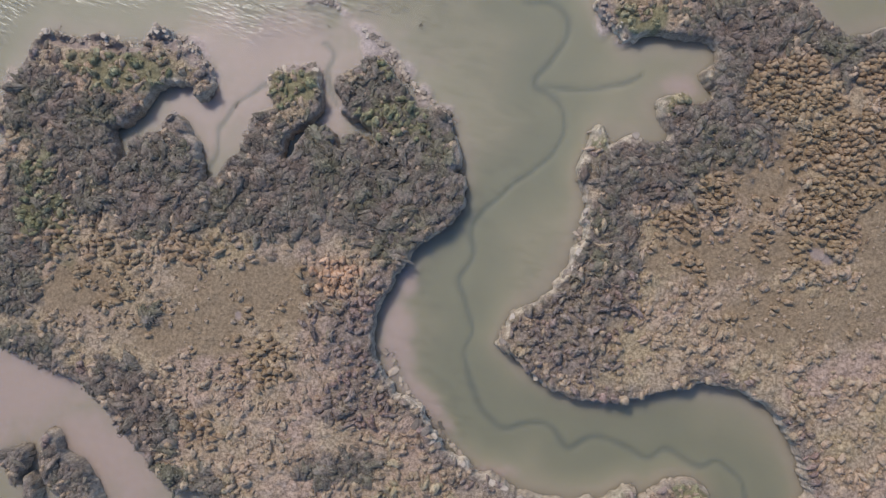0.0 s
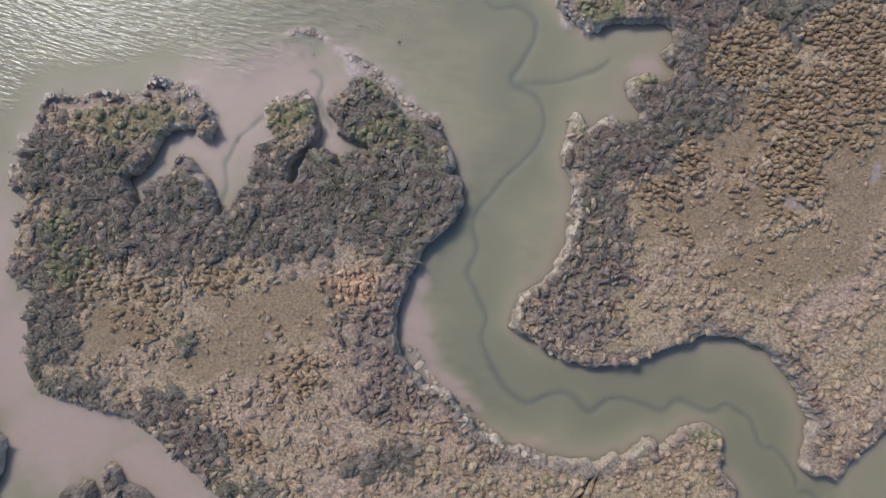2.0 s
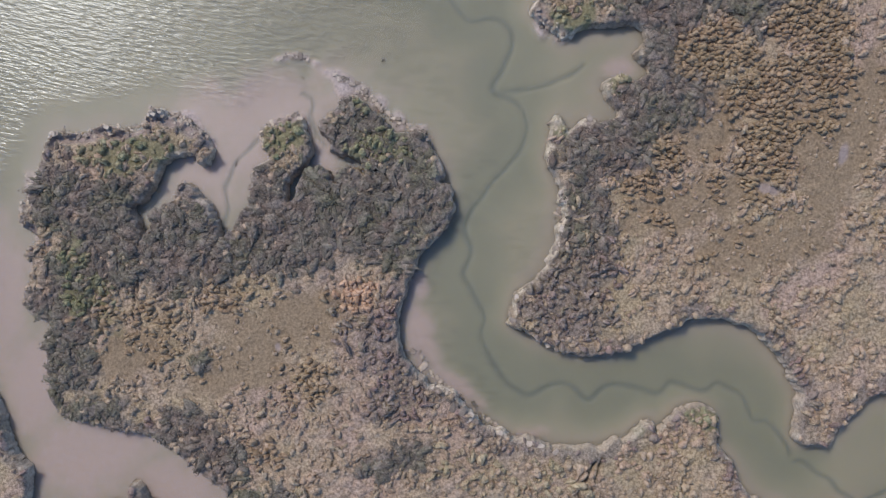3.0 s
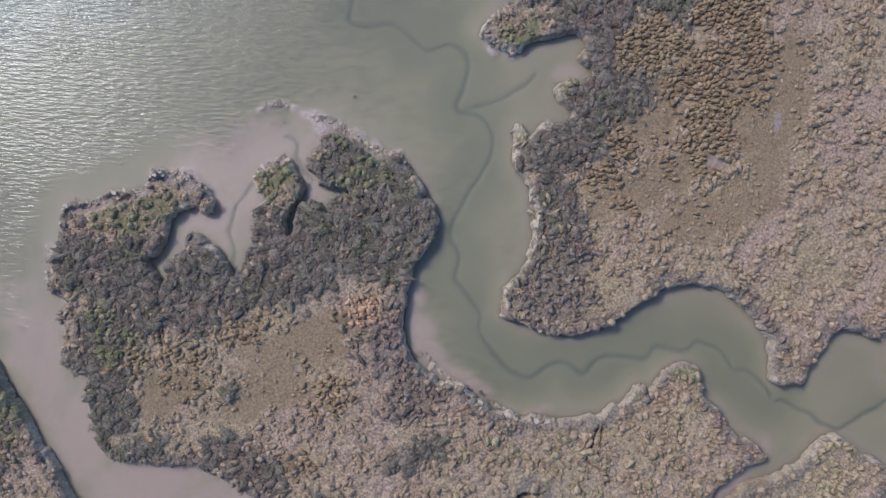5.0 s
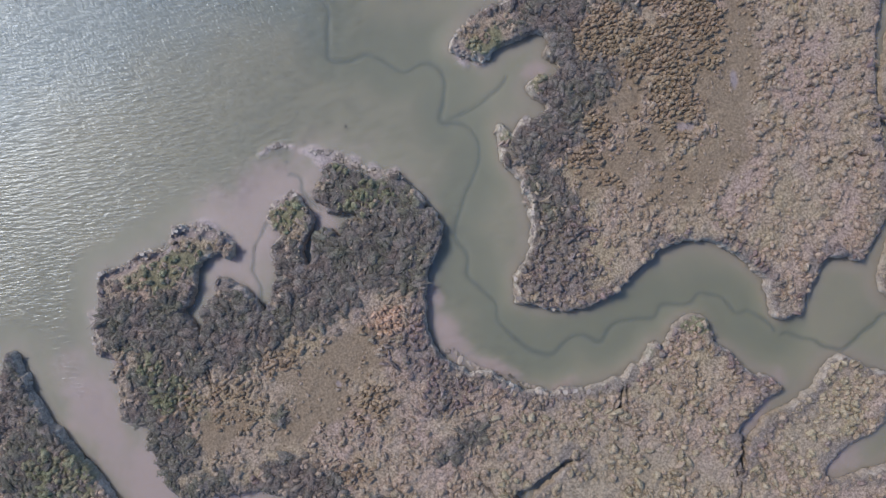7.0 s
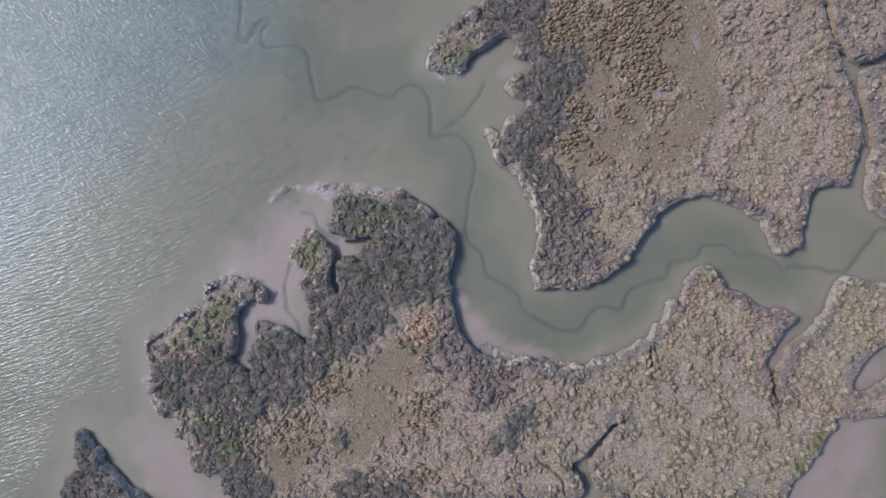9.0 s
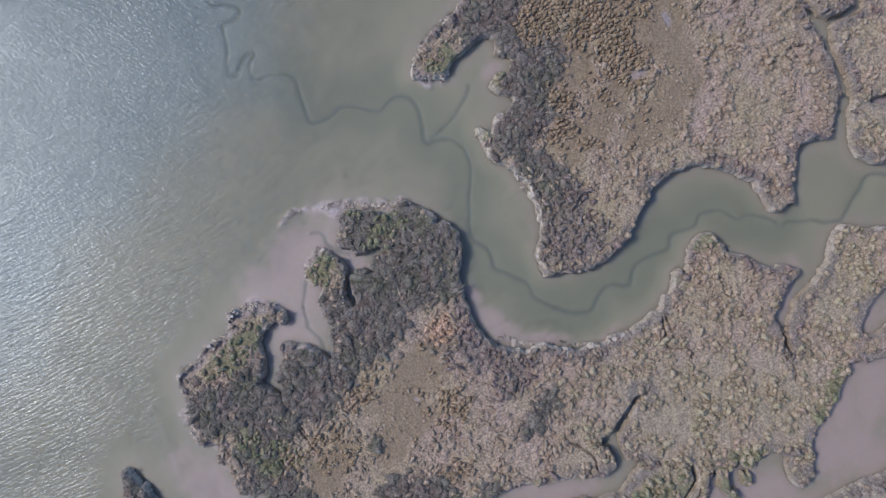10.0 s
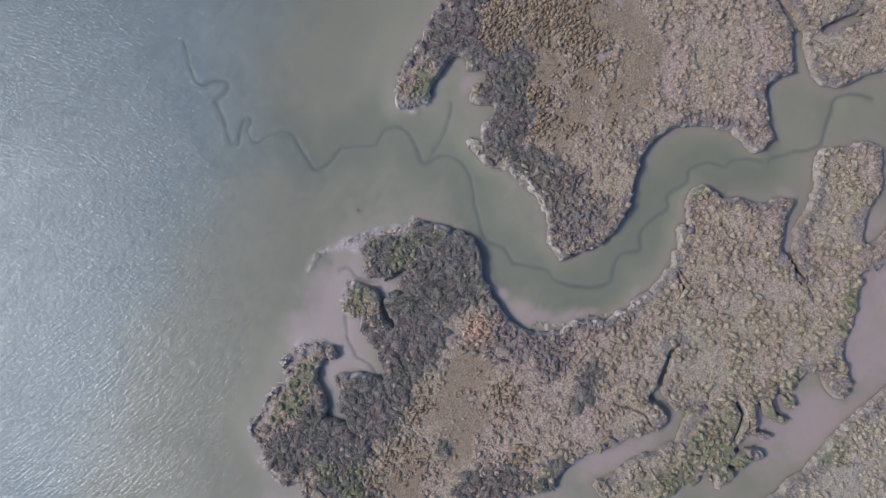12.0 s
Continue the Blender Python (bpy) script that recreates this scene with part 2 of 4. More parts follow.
A_COVE_LOBES = [
    (-22, 5.3), (-21.8, 5.6), (-21.4, 5.8), (-21.5, 6.5), (-21, 6.9), (-20.3, 7.1), (-19.7, 7.2), (-19.2, 6.8), (-19.3, 7.5), (-19.1, 8.1),
    (-18.8, 8.4), (-18.3, 8.2), (-18, 7.8), (-17.7, 7.1), (-17.3, 6.6), (-17.1, 5.7), (-17, 4.8), (-16.9, 4.1), (-16.6, 4.2), (-16.2, 4.5),
    (-16, 3.9), (-15.8, 4.6), (-15.6, 5.2), (-15.1, 5.8), (-14.6, 6.1), (-14.2, 6.6), (-14, 7.1), (-14.2, 7.7), (-13.8, 8.1), (-13.2, 8.5),
    (-12.7, 8.7), (-12.5, 9.2), (-12.8, 9.4), (-12.7, 9.9), (-12.9, 10.3), (-12.6, 10.8), (-12.1, 11), (-11.3, 11.3), (-10.7, 11.3), (-10.1,
    11.3), (-9.8, 11.2), (-9.7, 10.4), (-9.7, 9.5)]
A_HEAD_COVES = [
    (-9.6, 9), (-9.8, 8.5), (-10.1, 7.9), (-10.6, 7.7), (-11, 7.4), (-11.4, 7.1), (-11.8, 6.6), (-12, 6), (-12, 5.5), (-11.6, 5.6), (-11.4,
    5.9), (-11.2, 6.5), (-10.8, 7), (-10.4, 7.3), (-10.1, 7.5), (-9.4, 7.5), (-8.9, 7.1), (-8.7, 6.6), (-8.4, 6.2), (-8.2, 6.5), (-8.2, 7),
    (-7.7, 7.2), (-7, 7.1), (-6.6, 6.7), (-6.5, 6.3), (-6.3, 6.5), (-6.6, 7.3), (-6.9, 7.8), (-7.5, 8), (-8, 8.1), (-8.2, 8.5), (-8.1, 9),
    (-8.4, 9.4), (-8.8, 9.8), (-8.9, 10.1), (-8.6, 10.4), (-7.9, 10.8), (-7.3, 11.2), (-6.9, 11.8), (-6.2, 11.9), (-5.6, 11.8)]
A_HEAD = [
    (-5.4, 11.1), (-5, 10.5), (-4.4, 9.9), (-4.2, 9.4), (-4, 8.8), (-3.3, 8.6), (-2.8, 8.4), (-2.1, 8.4), (-1.6, 7.8), (-1.6, 7.2), (-1.4, 6.8),
    (-1.1, 6.2), (-1, 5.6), (-1.2, 5.1), (-1.6, 4.7), (-1, 4.5), (-0.7, 4.2), (-0.9, 3.5), (-0.8, 2.9), (-1.2, 2.4), (-1.7, 1.7), (-2.3, 1.2),
    (-2.9, 0.8), (-3.4, 0.3)]
A_CREEK = [
    (-3.6, 0.3), (-4.2, -0.3), (-5, -1.4), (-5.5, -2.4), (-6.1, -3.3), (-6.3, -4.4), (-6.4, -5.5), (-6.3, -6.5), (-5.9, -7.4), (-5.3, -8.2),
    (-5, -8.9)]
A_TONGUE = [
    (-3.5, -9.36), (-3.3, -10.18), (-2.6, -11.35), (-1.9, -12.42), (-0.8, -12.72), (-0.2, -13.52), (0.8, -13.42), (1.3, -13.82), (2.2, -14.62),
    (3.3, -14.82), (4.3, -15.02), (5.4, -15.32), (6.5, -14.92), (7.2, -15.22), (8.2, -14.52), (9, -14.22), (9.5, -14.52), (9.3, -15.12),
    (10.2, -14.6), (11.1, -14), (12.2, -13.7), (12.9, -13.9), (13.6, -14.4), (13.6, -15.4), (13.3, -16.4), (13.5, -17.2), (14, -17.7),
    (14.1, -18.7), (14.3, -19.6), (14.7, -20.5), (15.6, -21.3), (16.2, -22.3), (15.8, -22.8), (14.9, -22.7), (14, -22.6), (12.9, -23.1),
    (12, -23.3), (11.3, -23.68), (11.1, -24.6), (11.1, -25.5), (12, -24.8), (12.8, -24.4), (13.8, -24.1), (14.9, -24.1)]
A_LOBE = [
    (16.1, -24.3), (17.3, -24.1), (18.6, -24), (19.6, -23.3), (20.8, -22.8), (21.8, -22.9), (22.2, -23.5), (23.1, -25.2), (23.8, -25.7), (24.4,
    -26.6), (24.2, -27.6), (23.5, -28.1), (22.4, -28.6), (21.5, -29.1), (20.1, -29.4), (18.8, -29.1), (17.4, -29.4), (16.4, -29.7), (15.5,
    -30.2), (15.4, -31.2), (20, -32.5), (30, -34), (46, -38), (46, -43), (22, -37), (14.4, -33), (13.6, -31.8), (12.8, -31.3), (11.5, -31.8),
    (10.4, -32), (9.2, -32.5), (7.8, -32.7), (6.6, -32.7), (5.3, -33.1), (4.3, -34), (3.5, -34.9), (2.5, -35.2), (1.4, -35.1), (1.2, -34.5),
    (1.7, -33.6), (2.7, -32.7)]
A_FINGERS = [
    (2.8, -32), (2.2, -31.1), (1.1, -30.5), (0.1, -30.6), (-0.8, -31.3), (-1.8, -31.4), (-1.4, -30.8), (-0.4, -30.1), (-0.3, -29.5), (-1.2,
    -29.1), (-2.1, -29.8), (-2.6, -30.6), (-2.5, -31.3), (-3.1, -31.5), (-3.2, -30.7), (-3.3, -29.9), (-2.6, -29), (-2.1, -28.1), (-2.9, -28.2),
    (-3.9, -29.2), (-4.8, -29.4), (-4.6, -30.5), (-4.6, -31.1), (-5.3, -30.7), (-5.3, -29.6), (-5.2, -28.9), (-6.3, -28.6), (-7.3, -28.3), (-8,
    -28.5), (-7.6, -29.1), (-7.1, -29.3), (-6.5, -29.9), (-6.3, -30.7), (-6.8, -31.1), (-7.6, -30.7), (-7.8, -29.9), (-8.7, -29.9), (-9.3,
    -29.3), (-10, -29.5), (-10.9, -29.2), (-11.7, -28.6), (-11.2, -28), (-10.5, -27.8), (-10.5, -26.9)]
A_PENINSULA = [
    (-11.4, -26.8), (-12.3, -26.4), (-12.9, -25.2), (-14, -25.3), (-17.5, -21.6), (-17.2, -19.4), (-16.8, -18.3), (-15.9, -18.4), (-15.5, -19),
    (-14.2, -19.8), (-13.2, -20), (-12.1, -20.9), (-10.9, -22.1), (-9.7, -23.2), (-8.5, -23.2), (-7, -23.1), (-5.9, -23.4), (-6.3, -22.7),
    (-6.6, -21.7), (-6.1, -20.5), (-5.4, -19.9), (-4.4, -19.7), (-3.2, -19.5), (-2, -19.2), (-2.4, -18.8), (-3.8, -18.9), (-5.2, -19.2), (-6.5,
    -18.9), (-7.1, -19.1), (-6.9, -19.8), (-7.1, -20.7), (-7.9, -21.5), (-8.8, -21.4), (-9.6, -20.8), (-10.2, -19.9), (-11.2, -18.9), (-12.4,
    -18.1), (-13.5, -17.1), (-14.6, -15.9), (-15.7, -15.3), (-17.1, -14.8), (-18, -14.5), (-18.6, -15.2)]
A_WEST = [
    (-19.3, -14.3), (-21, -12.2), (-22.4, -10.5), (-23.3, -9.2), (-23.4, -9.7), (-23.6, -9.1), (-24.3, -8.3), (-25.2, -7.9), (-26.4, -7.4),
    (-27.6, -6.9), (-28.7, -6.2), (-29.8, -5.9), (-30.4, -5.2), (-30.7, -4.4), (-30.8, -3.8), (-30.6, -2.8), (-30.5, -1.6), (-30.2, -0.5),
    (-30.4, 0), (-30, 0.3), (-29.5, 0.6), (-30.3, 1.2), (-31, 1.9), (-31.2, 2.7), (-30.9, 3.3), (-30.6, 3.6), (-30.4, 4.4), (-30.1, 4.8),
    (-30.1, 5.5), (-30.1, 6.1), (-29.6, 6.4), (-29.3, 6.5), (-29.6, 7.2), (-30.2, 7.8), (-30.3, 8.2), (-30.1, 9), (-29.7, 9.7), (-29.2, 10.2),
    (-28.6, 10.7), (-28.3, 11.4), (-27.8, 12.1)]
B_BAY = [
    (19.5, 15.7), (18.3, 15.7), (15.8, 15.9), (12.7, 15.8), (9.6, 16.1), (6.9, 15.2), (7.2, 14.4), (7.6, 13.8), (8.3, 13.2), (8.7, 12.6), (9.3,
    12.6), (9.9, 12.9), (10.7, 13.1), (11.4, 12.8), (12.5, 12.7), (13.6, 12.6), (14.1, 12.3), (14.2, 11.6), (14.2, 11.2), (13.8, 10.9), (13.3,
    10.6), (13.4, 10.1), (13.9, 9.8), (14.2, 9.4), (14, 8.9), (13.5, 8.8), (12.9, 8.6), (12.6, 8.9), (12.1, 9.2), (11.4, 9.3), (10.7, 8.9),
    (10.7, 8.3), (11.1, 7.8), (11.2, 7.2), (11.5, 6.8), (11.1, 6.4), (10.5, 6.4), (9.9, 6.3), (9.6, 6.8), (9.1, 7), (8.6, 6.6), (8.2, 6.3),
    (7.7, 6.1), (7.6, 6.5), (7.6, 7.3), (7.4, 7.5)]
B_POINT = [
    (6.9, 7.4), (6.7, 6.7), (6.7, 6.2), (6.2, 5.5), (6, 4.8), (6.1, 4), (6.4, 3.4), (6.5, 2.6), (6.3, 2), (6.2, 1.5), (6.4, 0.9), (6.1, 0.4),
    (5.6, -0), (5.8, -0.5), (5.2, -1.2), (4.7, -1.7), (4.5, -2.4), (3.8, -2.9), (3.2, -3.3), (2.3, -3.7), (1.9, -4), (1.6, -4.7), (1, -5.6),
    (1.4, -6.2)]
B_SOUTH = [
    (1.9, -6.16), (2.4, -6.74), (3.3, -7.49), (4.2, -8.32), (5.4, -8.82), (6.9, -9.12), (8.6, -9.06), (10.1, -8.6), (11.8, -8.2), (13.4, -8),
    (15.3, -8.2), (16.6, -9), (17.6, -9.8), (18.2, -10.9), (18.9, -12.3), (19.2, -13.4), (19.6, -14.2), (19.2, -15.1), (18.9, -16.2),
    (18.7, -17.3), (18.8, -17.9), (20, -18.1), (20.8, -18.2), (21.3, -17.3), (22.4, -16.6), (23.4, -15.9), (24.3, -15.3), (25.4, -15.7),
    (26.3, -16.3), (26.9, -17), (27.5, -16.6), (28.6, -16), (29.8, -15.4), (30.6, -15), (31.4, -13.9), (32, -12.7), (32.7, -11.2)]
B_BACK = [
    (33.4, -9.5), (34.1, -7.8), (34.9, -6.0), (35.5, -4.6), (37.5, -1.5), (39.5, 1), (45, 5), (62, 4), (62, 12), (40, 14), (30, 14.2), (24.4, 13.3),
    (23.1, 12.8), (21.6, 12.5), (20.3, 13.6), (19.3, 15)]
E_SHORE = [
    (41.0, 0.0), (38.2, -2.6), (36.1, -5.0), (35.5, -6.2), (34.9, -7.6), (34.6, -9.3), (35.0, -10.1), (36.3, -10.8), (37.6, -10.6), (39.0, -9.6),
    (39.0, -10.6), (37.6, -12.0), (36.2, -11.4), (34.8, -10.6), (33.9, -11.4), (32.8, -13.0), (32.2, -14.3), (31.4, -15.6), (30.9, -16.4), (29.9,
    -16.9), (28.8, -17.9), (27.8, -18.9), (27.2, -19.8), (27.4, -20.9), (27.9, -21.8), (28.6, -22.4), (29.7, -23.0), (30.9, -24.6), (34.0, -27.0),
    (44.0, -32.0), (62.0, -34.0), (62.0, 0.0)]
D_SHORE = [
    (-40, -33), (-24, -29.5), (-13, -31), (-9.7, -33.8), (-8.7, -34.1), (-7.6, -34.4), (-6.3, -35.2), (-4.1, -35.8), (-2.8, -36), (-1.1, -36.4),
    (0.8, -37.2), (2.4, -37.9), (4, -38.4), (10, -41.5), (26, -43), (44, -47), (44, -62), (-40, -62)]
C_SHORE = [
    (-42.5, 6.5), (-41, 8.8), (-39.7, 9.6), (-38.3, 9.2), (-37.6, 10.8), (-36.7, 11.7), (-36.2, 11.7), (-36.1, 11.2), (-36.4, 9.5), (-36.1,
    9.8), (-36.5, 8.5), (-36.6, 7.7), (-36.4, 6.5), (-36.6, 5.3), (-36, 4.3), (-36, 3.1), (-35.7, 1.6), (-35.3, 0), (-35.3, -1.8), (-35.2,
    -2.5), (-34.6, -3.6), (-34.5, -5.5), (-34.3, -7.2), (-33.4, -8.6), (-33.7, -10.4), (-34.6, -11.4), (-36, -18), (-44, -24), (-62, -26), (-62, 0), (-47, 2)]
I1_SHORE = [
    (-26.6, -11.1), (-26.2, -11.4), (-26, -12.1), (-25.7, -12.6), (-25.1, -12.9), (-24.6, -13.4), (-24, -14.1), (-23.6, -15), (-23.3, -15.5),
    (-24.9, -15.7), (-26.2, -14.9), (-26.7, -14.2), (-27.1, -13.5), (-27, -12.4), (-26.9, -11.6)]
I2_SHORE = [
    (-28.4, -12), (-27.9, -12.2), (-27.9, -12.6), (-28.1, -13.3), (-28.5, -13.8), (-28.4, -14.6), (-28.8, -14.5), (-29.1, -13.5), (-29.7,
    -13.2), (-30.1, -12.7), (-29.7, -12.4), (-28.9, -12.4)]
I3_SHORE = [
    (-27.8, -13.8), (-27.5, -14.2), (-27.3, -14.9), (-27.4, -15.6), (-27.9, -15.7), (-28.1, -14.8), (-27.9, -14)]
POND = [
    (31.6, -17.3), (32.6, -18.0), (34.0, -19.0), (35.1, -20.4), (34.9, -21.1), (33.8, -20.4), (32.6, -19.2), (31.5, -18.0)]
LANDS = {
    "marsh_1": [A_NORTH_COAST + A_COVE_LOBES + A_HEAD_COVES + A_HEAD + A_CREEK + A_TONGUE + A_LOBE + A_FINGERS + A_PENINSULA + A_WEST],
    "marsh_2": [B_BAY + B_POINT + B_SOUTH + B_BACK],
    "marsh_3": [C_SHORE],
    "marsh_4": [E_SHORE, POND],
    "marsh_5": [D_SHORE],
    "marsh_6": [I1_SHORE],
    "marsh_7": [I2_SHORE],
    "marsh_8": [I3_SHORE],
}
# plant zones and mud: centre x, y, half axes, turn in degrees
SCRUB_FIRST = [
    (-27.7, 9.5, 2.3, 2.4, -1), (-24.2, 6.3, 3.3, 3.1, -1), (-25.7, 3.6, 3.4, 2.1, 0), (-19.0, 4.2, 5.0, 3.1, 0), (-12.3, 4.2, 4.4, 3.7, 0), (-5.5,
    6.2, 4.3, 5.3, 0), (-5.2, 1.8, 3.3, 2.0, 0), (-28.7, -0.2, 1.9, 4.5, 0), (16.1, 12.9, 3.8, 2.0, 1), (22.0, 11.8, 2.8, 2.1, 0), (15.4, 9.8, 2.0,
    2.7, 0), (14.7, 7.1, 3.1, 2.0, 0), (10.6, 4.5, 4.0, 2.0, 0), (7.8, 0.5, 1.7, 2.7, 0)]
SCRUB_SECOND = [
    (-20.0, -4.0, 0.7, 0.7, 1), (-8.4, -13.2, 2.4, 1.2, 1), (-27.6, -5.6, 2.3, 0.6, 1), (-21.7, -8.5, 1.8, 1.7, 1), (-19.9, -10.9, 1.4, 1.4, 1),
    (-17.8, -14.3, 1.8, 1.0, 2), (-25.2, -13.8, 2.3, 2.1, 2), (-29.2, -13.6, 1.9, 2.2, 2), (-28.5, 2.0, 2.7, 3.1, -28),
    (-29.7, -2.4, 1.2, 2.7, -28), (-27.7, -6.1, 3.6, 0.7, -28), (-22.8, -7.7, 1.3, 1.3, -28), (-38.2, 2.2, 3.9, 6.2, -29), (-38.3, 9.0, 2.7, 4.3, -46)]
SCRUB = SCRUB_FIRST + SCRUB_SECOND
ORANGE = [
    (18.3, 9.4, 2.84, 1.9, -10), (25.1, 9.6, 2.65, 1.71, -10), (24.9, 6.7, 2.65, 2.27, -10), (24.5, 4.3, 2.27, 1.52, -10), (21.4, 5.8, 3.22,
    1.71, -10), (21, 3.2, 2.46, 1.9, -10), (20.2, 0.9, 1.9, 1.71, -10), (19.3, -0.4, 1.33, 0.76, -10), (14.2, 3.3, 1.06, 1.52, -10), (12.1, 1.4,
    1.52, 1.14, -10), (12.3, -0.7, 0.95, 0.68, -10), (16.6, 0.6, 0.68, 1.21, -10)]
OCHRE = [
    (-17.2, 0.1, 1.9, 1.4, 0), (-22.7, -1.6, 2.0, 2.4, 0), (-26.0, 0.5, 1.5, 1.0, 0), (-13.1, -6.9, 2.1, 1.7, 1), (-17.0, -11.1, 1.4, 1.4, 1)]
RED = [
    (-8.4, -1.8, 1.3, 1.1, 0)]
BARE = [
    (16.3, 4.8, 2.4, 3.0, 0), (14.6, -0.2, 5.1, 1.8, -1), (23.5, 0.6, 1.7, 5.1, -1), (19.1, -4.0, 5.3, 2.0, -1), (-24.7, -2.3, 2.6, 1.6, 0), (-13.7,
    -2.6, 4.8, 2.0, 0), (-18.3, -5.0, 4.2, 1.7, 1), (26.5, 2.4, 1.8, 5.8, -28), (18.0, 5.4, 1.8, 1.8, -28)]
GREEN_FIRST = [
    (-21.7, 11.0, 2.8, 1.2, -1), (-26.6, 4.6, 0.8, 1.9, -1), (-11.0, 10.0, 1.5, 1.1, -1), (-5.2, 11.2, 0.8, 0.7, 0), (9.7, 13.5, 1.5, 1.0, 0), (11.7,
    8.6, 1.0, 0.7, 0), (-4.9, 7.6, 2.3, 1.3, 0), (7.2, 6.5, 0.6, 1.0, 0), (-7.9, -27.0, 2.6, 3.2, -62), (-12.7, -24.7, 3.2, 1.6, -62), (8.8, -32.2,
    1.0, 3.2, -62), (-0.5, -30.7, 3.1, 2.1, -62), (-3.6, -36.1, 1.8, 1.1, -61), (-26.6, 2.6, 3.2, 1.6, -64), (-38.1, 0.6, 3.0, 3.1, -29), (12.7,
    -14.7, 1.1, 0.6, -28)]
GREEN_SECOND = [
    (8.1, -14.4, 0.5, 0.4, -28)]
GREEN = GREEN_FIRST + GREEN_SECOND
OLIVE = [
    (-1.3, -22.4, 7.8, 5.9, -62), (4.2, -24.8, 7.2, 4.8, -62), (-12.8, -22.4, 6.3, 2.7, -62), (5.5, -29.4, 4.1, 5.9, -62), (-3.9, -38.8, 7.7, 4.2,
    -62), (-9.2, -35.2, 5.6, 2.7, -61), (17.9, -26.7, 2.5, 4.8, -63), (30.4, -19.7, 3.9, 2.6, -64), (-6.7, -25.8, 4.7, 4.3, -62)]
PURPLE = [
    (-7.3, -6.3, 4.3, 1.9, -63), (-7.6, -5.9, 1.7, 2.4, 0), (-7.7, -9.2, 2.0, 1.7, 1), (6.5, -2.5, 3.0, 2.0, 0), (3.7, -4.8, 2.0, 1.6, 0), (4.6, -5.3, 3.4, 2.6, -30)]
SHALLOW_FIRST = [
    (-17.6, 8.6, 2.8, 2.0, -1), (-8.9, 8.5, 1.0, 2.7, 0), (-27.7, -8.3, 4.5, 2.8, 1), (-5.3, -5.5, 0.7, 2.7, 0), (-4.4, -1.8, 0.7, 1.3, 0), (0.3,
    -13.6, 2.0, 0.5, 0), (-12.7, 12.2, 6.8, 2.4, -1), (12.4, 9.8, 1.2, 0.7, 0), (6.4, -35.9, 5.3, 3.5, -49), (12.2, -34.9, 2.2, 4.5, -50), (-2.3,
    -34.0, 7.1, 3.7, -61), (-13.1, -19.5, 5.3, 2.1, -62), (9.5, -33.5, 2.0, 4.8, -62), (17.1, -29.7, 2.0, 2.7, -63), (13.4, -31.2, 2.5, 3.2, -62),
    (13.7, -23.3, 1.0, 3.2, -62)]
SHALLOW_SECOND = [
    (32.7, -18.4, 1.9, 0.8, -64), (-11.9, 10.3, 3.3, 4.9, -64), (-17.2, 8.8, 2.7, 3.2, -64)]
SHALLOW_WEST = [
    (-5.0, -4.4, 1.0, 3.4, 8), (-3.3, -9.4, 0.9, 2.4, 38),         (-32.8, 4.0, 2.4, 5.0, 0), (-32.3, -3.0, 2.4, 4.5, 0), (-30.0, -9.0, 4.5, 3.0, -30), (-24.0, -13.0, 5.0, 3.0, -35)]
SHALLOW = SHALLOW_FIRST + SHALLOW_SECOND + SHALLOW_WEST
LEDGE_FIRST = [
    (-6.6, 12.7, 0.7, 0.7, 0), (-5.4, 12.0, 0.7, 0.5, 0), (-4.4, 11.0, 0.6, 0.7, 0), (-3.4, 9.5, 0.5, 0.7, 0), (-2.2, 8.6, 0.6, 0.3, 0), (-10.5, 15.4,
    0.5, 0.22, -12), (-9.7, 15.5, 0.6, 0.28, -12), (-8.9, 15.2, 0.5, 0.22, -25), (-8.3, 14.7, 0.3, 0.2, -35), (-7.0, 13.4, 0.7, 0.4, -40), (-26.5, 12.7, 0.6, 0.6, -2), (-24.4, 12.8, 1.9,
    0.4, -2), (-21.7, 12.4, 1.7, 0.3, -1), (-18.8, 12.8, 1.4, 0.5, -1), (-17.3, 11.8, 0.6, 0.6, -1), (-16.6, 10.8, 0.4, 0.7, -1), (-29.2, 10.2, 0.6,
    1.7, -2)]
LEDGE_SECOND = [
    (-29.5, 7.1, 0.4, 1.0, -1), (-11.0, 11.1, 1.4, 0.3, -1), (7.6, 14.0, 0.6, 1.0, 0), (8.6, 12.8, 0.5, 0.5, 0)]
LEDGE = LEDGE_FIRST + LEDGE_SECOND
PANS = [
    (25.4, 0.9, 0.3, 0.7, -28), (20.3, -0.5, 0.8, 0.3, -28), (-14.6, -4.0, 0.2, 0.3, 1)]
CLIFF = [
    (1.6, -4.7, 0.34, 1.14, 15), (1.1, -5.5, 0.38, 0.3, -10), (13.6, 10.5, 0.38, 0.57, -10), (11, 8.8, 0.53, 0.57, -10), (12, 9, 0.76, 0.27,
    -10), (7.1, 6.8, 0.34, 1.06, -10), (6.2, 5, 0.3, 0.99, -10), (9.2, 6.6, 0.57, 0.34, -10), (6.3, 1.5, 0.38, 1.21, -10), (5.8, 0.1, 0.38,
    0.45, -10), (5, -1.4, 0.38, 0.61, 20), (2.5, -3.6, 0.53, 0.23, 25), (-29.9, 0.3, 0.3, 0.53, -10), (-29.7, 9.4, 0.3, 1.29, 10), (-27.6, 12.5,
    0.23, 0.95, 5), (8.4, 13, 0.53, 0.3, -50)]
